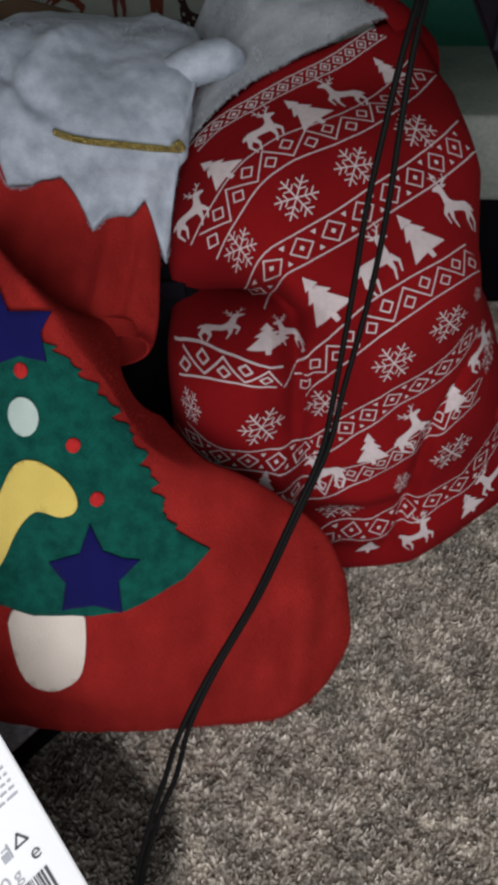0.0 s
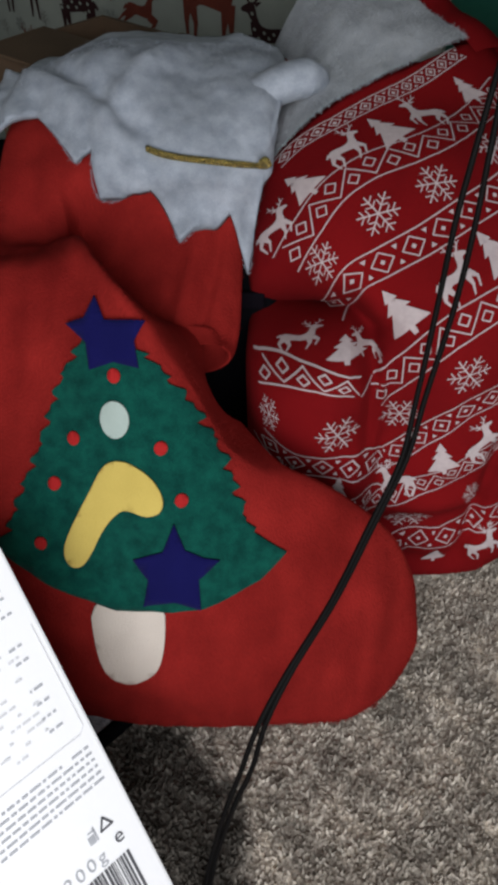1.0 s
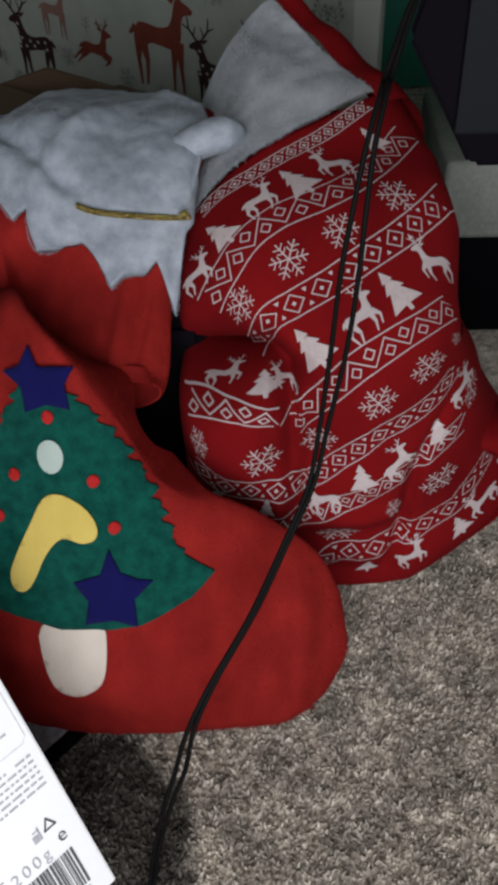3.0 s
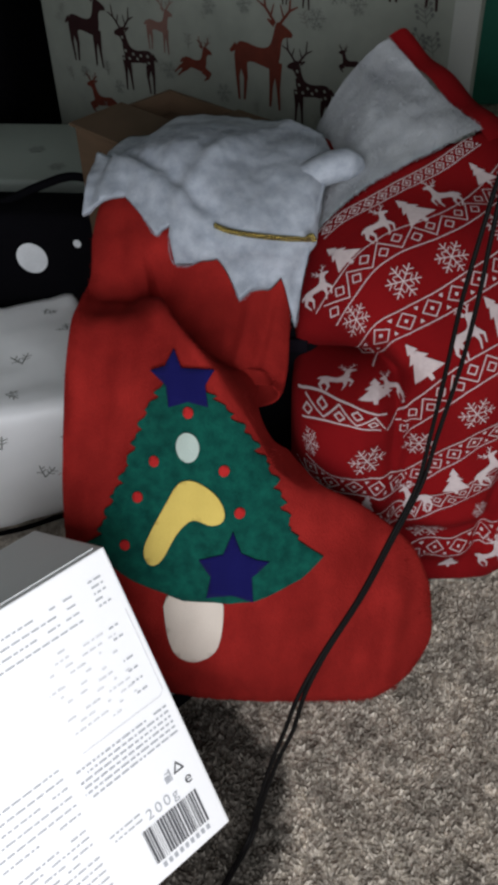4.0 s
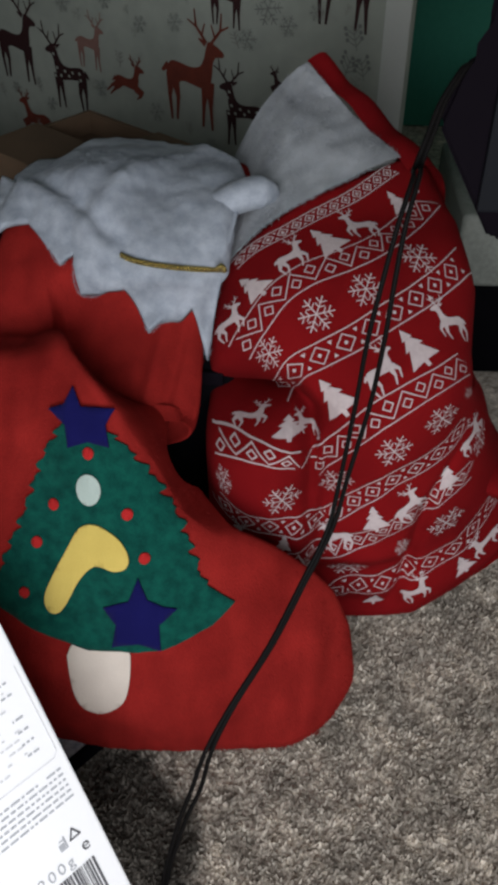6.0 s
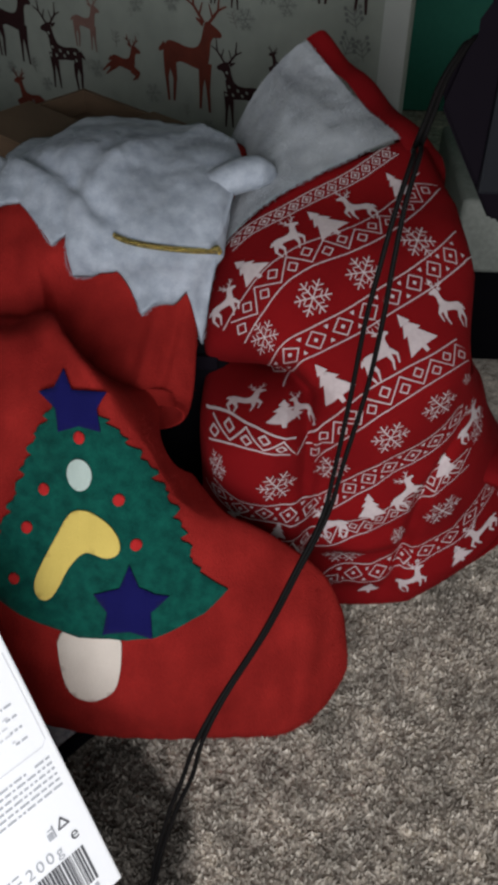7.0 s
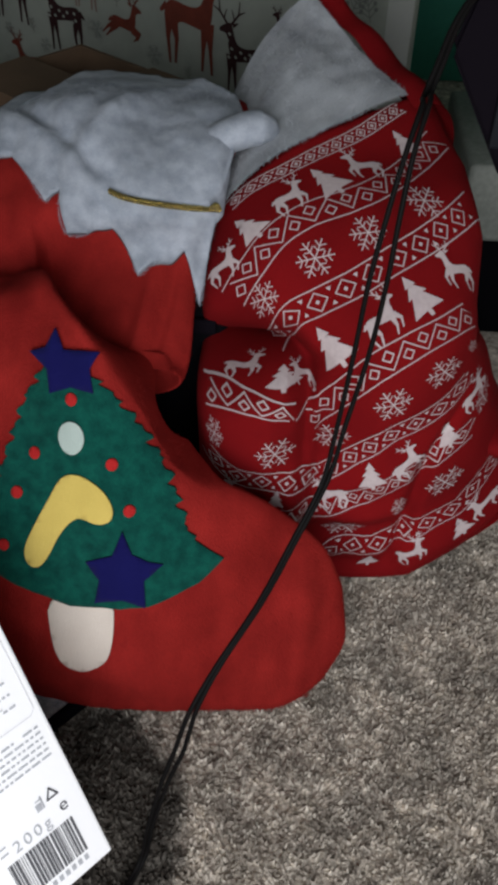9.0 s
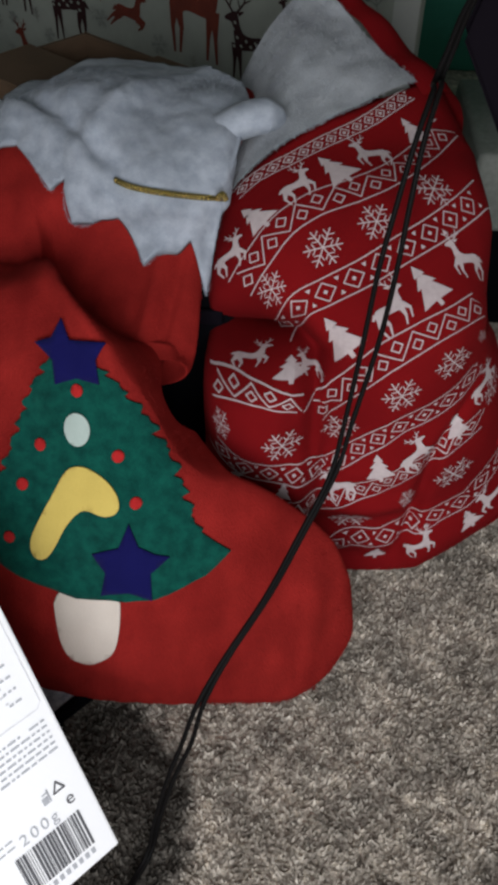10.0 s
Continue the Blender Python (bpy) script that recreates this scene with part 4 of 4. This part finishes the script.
part("text_block", on_carton(lines(0.050, 0.077, 0.1570, 0.0042, 2, 0.0010, rng)), PALE_INK, carton)
stripes, a = [], 0.0120
while a < 0.0535:
    w = rng.choice((0.0004, 0.0004, 0.0008, 0.0012, 0.0016))
    stripes.append(bar(a, a + w, 0.1690, 0.1935))
    a += w + rng.choice((0.0004, 0.0006, 0.0010))
tagged(part("barcode", on_carton(stripes), INK, carton, "black striped barcode"), kind="stuff")
part("bin_mark", on_carton([bar(0.0235, 0.0272, 0.1490, 0.1535), bar(0.0222, 0.0232, 0.1455, 0.1535), bar(0.0222, 0.0262, 0.1468, 0.1476)]), PALE_INK, carton)
tri = [(0.0164, 0.1450), (0.0130, 0.1510), (0.0198, 0.1510)]
part("recycling_mark", on_carton([stroke(tri[i], tri[(i + 1) % 3], 0.0011) for i in range(3)]), INK, carton)


def lettering(name, text, a, d, size, material, spacing=1.0):
    cu = bpy.data.curves.new(name, "FONT")
    cu.body, cu.size, cu.space_character = text, size, spacing
    tmp = new("tmp_text", cu)
    me = bpy.data.meshes.new_from_object(tmp.evaluated_get(bpy.context.evaluated_depsgraph_get()))
    bpy.data.objects.remove(tmp)
    bm = bmesh.new()
    bm.from_mesh(me)
    bpy.data.meshes.remove(me)
    for v in bm.verts:
        v.co = CARTON_M @ Vector((a - v.co.x, d - v.co.y, -0.0004))
    part(name, bm, material, carton, flat=True)


lettering("weight_text", "200g", 0.0470, 0.1655, 0.0098, PALE_INK, 1.35)
lettering("weight_text", "e", 0.0160, 0.1628, 0.0115, INK)
part("barcode_number", on_carton([bar(0.0135 + 0.0043 * i, 0.0160 + 0.0043 * i, 0.1955, 0.1990) for i in range(9)]), PALE_INK, carton)
part("tuck_seam", block(0.004, 0.0, 0.0060, 0.146, 0.0012, 0.0075, 0.0004, CARTON_M @ Matrix.Translation((0, -0.0008, 0))), CARD_WHITE, carton, flat=True)


# ---- print on the large wrapped panel ----
def on_panel(shapes, lift=0.0012):
    bm = bmesh.new()
    for i, sh in enumerate(shapes):
        bm.faces.new([bm.verts.new(PANEL_M @ Vector((s, -lift - 0.00012 * (i % 30), z))) for s, z in sh])
    bm.normal_update()
    bmesh.ops.triangulate(bm, faces=bm.faces[:], ngon_method="EAR_CLIP")
    return bm


STAND_SHAPE = grazer((((-0.33, 0.0), (-0.36, -0.26), (-0.34, -0.56)), ((-0.27, -0.03), (-0.22, -0.27), (-0.25, -0.55)), ((0.24, 0.0), (0.20, -0.28), (0.18, -0.56)), ((0.30, 0.0), (0.31, -0.28), (0.33, -0.58))), 1.0)
SPRING_SHAPE = grazer((((-0.32, -0.02), (-0.50, -0.10), (-0.66, -0.24)), ((-0.28, -0.06), (-0.42, -0.18), (-0.56, -0.30)), ((0.28, -0.04), (0.46, -0.10), (0.38, -0.24)), ((0.24, -0.06), (0.40, -0.18), (0.28, -0.28))), 0.6)
SPOTS = [rounded([(x - 0.035, y - 0.015), (x + 0.005, y + 0.03), (x + 0.04, y - 0.005), (x, y - 0.035)], 1) for x, y in ((-0.30, 0.10), (-0.24, -0.04), (-0.14, 0.09), (-0.05, 0.02), (0.04, 0.09), (0.14, 0.0), (0.22, 0.12), (0.28, -0.02), (0.30, 0.24), (0.26, 0.34), (-0.33, 0.0))]
for shape, s, z, size, mirror, material, spotted in (
    (STAND_SHAPE, 0.178, 0.236, 0.092, 1, MOTIF_BROWN, False), (STAND_SHAPE, 0.284, 0.208, 0.084, -1, MOTIF_BROWN, True), (STAND_SHAPE, 0.331, 0.258, 0.056, 1, MOTIF_PALE, False),
    (SPRING_SHAPE, 0.398, 0.217, 0.060, 1, MOTIF_RUST, False), (STAND_SHAPE, 0.512, 0.246, 0.104, 1, MOTIF_RUST, False), (STAND_SHAPE, 0.598, 0.217, 0.076, -1, MOTIF_BROWN, True),
    (SPRING_SHAPE, 0.198, 0.126, 0.066, -1, MOTIF_RUST, False), (STAND_SHAPE, 0.572, 0.352, 0.060, 1, MOTIF_BROWN, False), (STAND_SHAPE, 0.735, 0.392, 0.090, 1, MOTIF_BROWN, True),
    (SPRING_SHAPE, 0.655, 0.262, 0.034, -1, MOTIF_BROWN, False), (STAND_SHAPE, 0.280, 0.380, 0.090, 1, MOTIF_RUST, False),
):
    figure = part("printed_figure", on_panel(place(shape, s, z, 0, size, mirror)), material, panel)
    if spotted:
        tagged(part("pale_spots", on_panel(place(SPOTS, s, z, 0, size, mirror), 0.0055), WRAP, figure), kind="stuff")
for s, z, size in ((0.634, 0.347, 0.020), (0.663, 0.332, 0.013), (0.604, 0.308, 0.014), (0.490, 0.311, 0.013), (0.290, 0.307, 0.014), (0.348, 0.203, 0.013), (0.165, 0.170, 0.010), (0.240, 0.160, 0.011), (0.430, 0.300, 0.012),
                   (0.102, 0.048, 0.010), (0.450, 0.190, 0.014), (0.700, 0.352, 0.010), (0.370, 0.320, 0.012), (0.545, 0.165, 0.010)):
    part("printed_snowflake", on_panel(place(FLAKE, s, z, 10, size)), MOTIF_GREY, panel)
for s, z in ((0.752, 0.330), (0.764, 0.300), (0.745, 0.300)):
    twig = [stroke((0, -0.5), (0, 0.6), 0.05)] + [stroke((0, a), (g * 0.45, a + 0.35), 0.05) for a in (-0.3, 0.0, 0.3) for g in (-1, 1)]
    twig += [[(g * 0.45 + 0.12 * math.cos(t), a + 0.38 + 0.12 * math.sin(t)) for t in np.linspace(0, 6.0, 8)] for a in (-0.3, 0.0, 0.3) for g in (-1, 1)]
    tagged(part("printed_twig", on_panel(place(twig, s, z, 15 if s > 0.75 else -20, 0.021)), MOTIF_GREY, panel), kind="stuff")
rng = random.Random(11)
faint = []
for i in range(46):
    s, z, size = rng.uniform(0.07, 0.77), rng.uniform(0.03, 0.42), rng.uniform(0.005, 0.010)
    if i % 3:
        faint += place(FLAKE[::2], s, z, rng.uniform(0, 60), size)
    else:
        faint += place([stroke((0, -0.9), (0.1, 0.9), 0.12)] + [stroke((0, a), (g * 0.6, a + 0.4), 0.10) for a in (-0.4, 0.1, 0.5) for g in (-1, 1)], s, z, rng.uniform(-30, 30), size * 1.2)
tagged(part("faint_motifs", on_panel(faint, 0.0009), MOTIF_FAINT, panel, "faint grey sprigs and flakes printed all over"), kind="stuff")
part("paper_margin", on_panel([[(0.786, 0.001), (0.8165, 0.001), (0.8165, 0.998), (0.786, 0.998)]], 0.0006), WRAP_EDGE, panel, "plain pale margin of the paper")

# ---- small print on the left presents ----
for x, y, size, turn in ((-0.03, 0.04, 0.013, 20), (-0.07, 0.08, 0.016, 60), (-0.02, 0.12, 0.012, 100), (-0.09, 0.03, 0.014, -30), (-0.04, 0.16, 0.013, 10), (-0.12, 0.12, 0.015, 45)):
    bm = bmesh.new()
    for sh in place(FLAKE[:9], x, y, turn, size):
        bm.faces.new([bm.verts.new(crumple((a, b, 0.138), 0.0012)) for a, b in sh])
    part("printed_sprig", bm, MOTIF_GREY, present)
for x, z, size, turn in ((-0.035, 0.10, 0.014, 100), (-0.07, 0.06, 0.016, 40), (-0.03, 0.05, 0.010, 20), (-0.10, 0.10, 0.016, 80)):
    bm = bmesh.new()
    for sh in place(FLAKE[:9], x, z, turn, size):
        bm.faces.new([bm.verts.new(crumple((a, 0.0, b), 0.0012)) for a, b in sh])
    part("printed_sprig", bm, MOTIF_GREY, present)
for x, z, r in ((-0.330, 0.1785, 0.0165), (-0.279, 0.1966, 0.0042)):
    bm = bmesh.new()
    bm.faces.new([bm.verts.new((x + r * math.cos(t), 0.6690, z + 1.05 * r * math.sin(t))) for t in np.linspace(0, 2 * math.pi, 32, endpoint=False)])
    part("white_dot", bm, DOT_WHITE, dotted)

far = empty("pale_present", (-0.48, 0.92, 0), "pale wrapped present with small grey snowflakes", "present")
part("wrap", block(-0.68, 0.84, 0.0, -0.315, 1.02, 0.185, 0.006), PALE_GREEN_PAPER, far)
for x, y, size in ((-0.36, 0.88, 0.012), (-0.40, 0.93, 0.012), (-0.34, 0.96, 0.010)):
    bm = bmesh.new()
    for sh in place(FLAKE, x, y, 5, size):
        bm.faces.new([bm.verts.new((a, b, 0.1856)) for a, b in sh])
    part("printed_snowflake", bm, MOTIF_GREY, far)

# ---- woven cloth on the carpet under the stocking's heel ----
CLOTH_M = pose(-0.128, 0.268, 0, 0, 0, 49)
cloth = empty("woven_cloth", (-0.16, 0.29, 0), "folded grey woven cloth with a black hem on the carpet", "cloth")
part("weave", block(-0.06, 0.004, 0.001, 0.06, 0.07, 0.010, 0.003, CLOTH_M), GREY_KNIT, cloth)
part("hem", block(-0.06, -0.002, 0.001, 0.06, 0.006, 0.012, 0.003, CLOTH_M), BLACK, cloth, "black bound hem")

small = empty("small_grey_box", (0.31, 0.72, 0), "small pale grey cardboard box on the carpet", "box")
part("body", block(0.285, 0.70, 0.0, 0.36, 0.76, 0.05, 0.002), PALE_WALL, small, flat=True)

# ---- fleece and felt fibres ----
def fuzz(name, fn, us, vs, count, length, material, parent, seed, out):
    rng = np.random.default_rng(seed)
    u, v = rng.uniform(*us, count), rng.uniform(*vs, count)
    roots = np.array([fn(a, b) for a, b in zip(u, v)])
    ways = np.array(out) + rng.normal(0, 0.6, (count, 3))
    ways /= np.linalg.norm(ways, axis=1, keepdims=True)
    blades(name, roots, ways, length, 0.00022, material, parent, rng, curl=1.2)


fuzz("fleece_fuzz", lambda u, v: flap(u, v, 0.0045), (0, 1), (0, 1), 26000, 0.0013, FLEECE, sack_ob, 3, (0.25, -0.55, 0.8))
fuzz("fleece_fuzz", lambda u, v: flap(u, 0.02 * v - 0.01, 0.0035), (0, 1), (0, 1), 1800, 0.0011, FLEECE, sack_ob, 4, (0.1, -0.8, -0.1))


def sock_edge(u, v):
    l, r = stock_edges(v)
    e = 0.04 * abs(2 * u - 1) if u < 0.5 else 1 - 0.04 * abs(2 * u - 1)
    return stock_front(l + (r - l) * e, v)


fuzz("felt_fuzz", sock_edge, (0, 1), (0.0, 0.42), 5000, 0.0018, RED_FELT, stocking_ob, 5, (0.2, -0.4, 0.3))
fuzz("felt_fuzz", lambda u, v: stock_front(-0.15 + 0.20 * u, 0.006 * v), (0, 1), (0, 1), 3000, 0.0022, RED_FELT, stocking_ob, 6, (0.0, -0.8, 0.1))
rim_s, rim_q = spline([(x, v, 0) for x, v in CUFF_LOW], 400)
fuzz("cuff_fuzz", lambda u, v: cuff_cloth(*[np.interp(u * rim_s[-1], rim_s, rim_q[:, k]) for k in (0, 1)], 0.003 + 0.003 * v), (0, 1), (0, 1), 3500, 0.0009, WHITE_FELT, stocking_ob, 7, (0.0, -0.6, -0.2))
fuzz("cuff_fuzz", lambda u, v: cuff_cloth(-0.19 + 0.155 * u, 0.455 + 0.075 * v, 0.006), (0, 1), (0, 1), 9000, 0.0008, WHITE_FELT, stocking_ob, 8, (0.0, -0.4, 0.8))
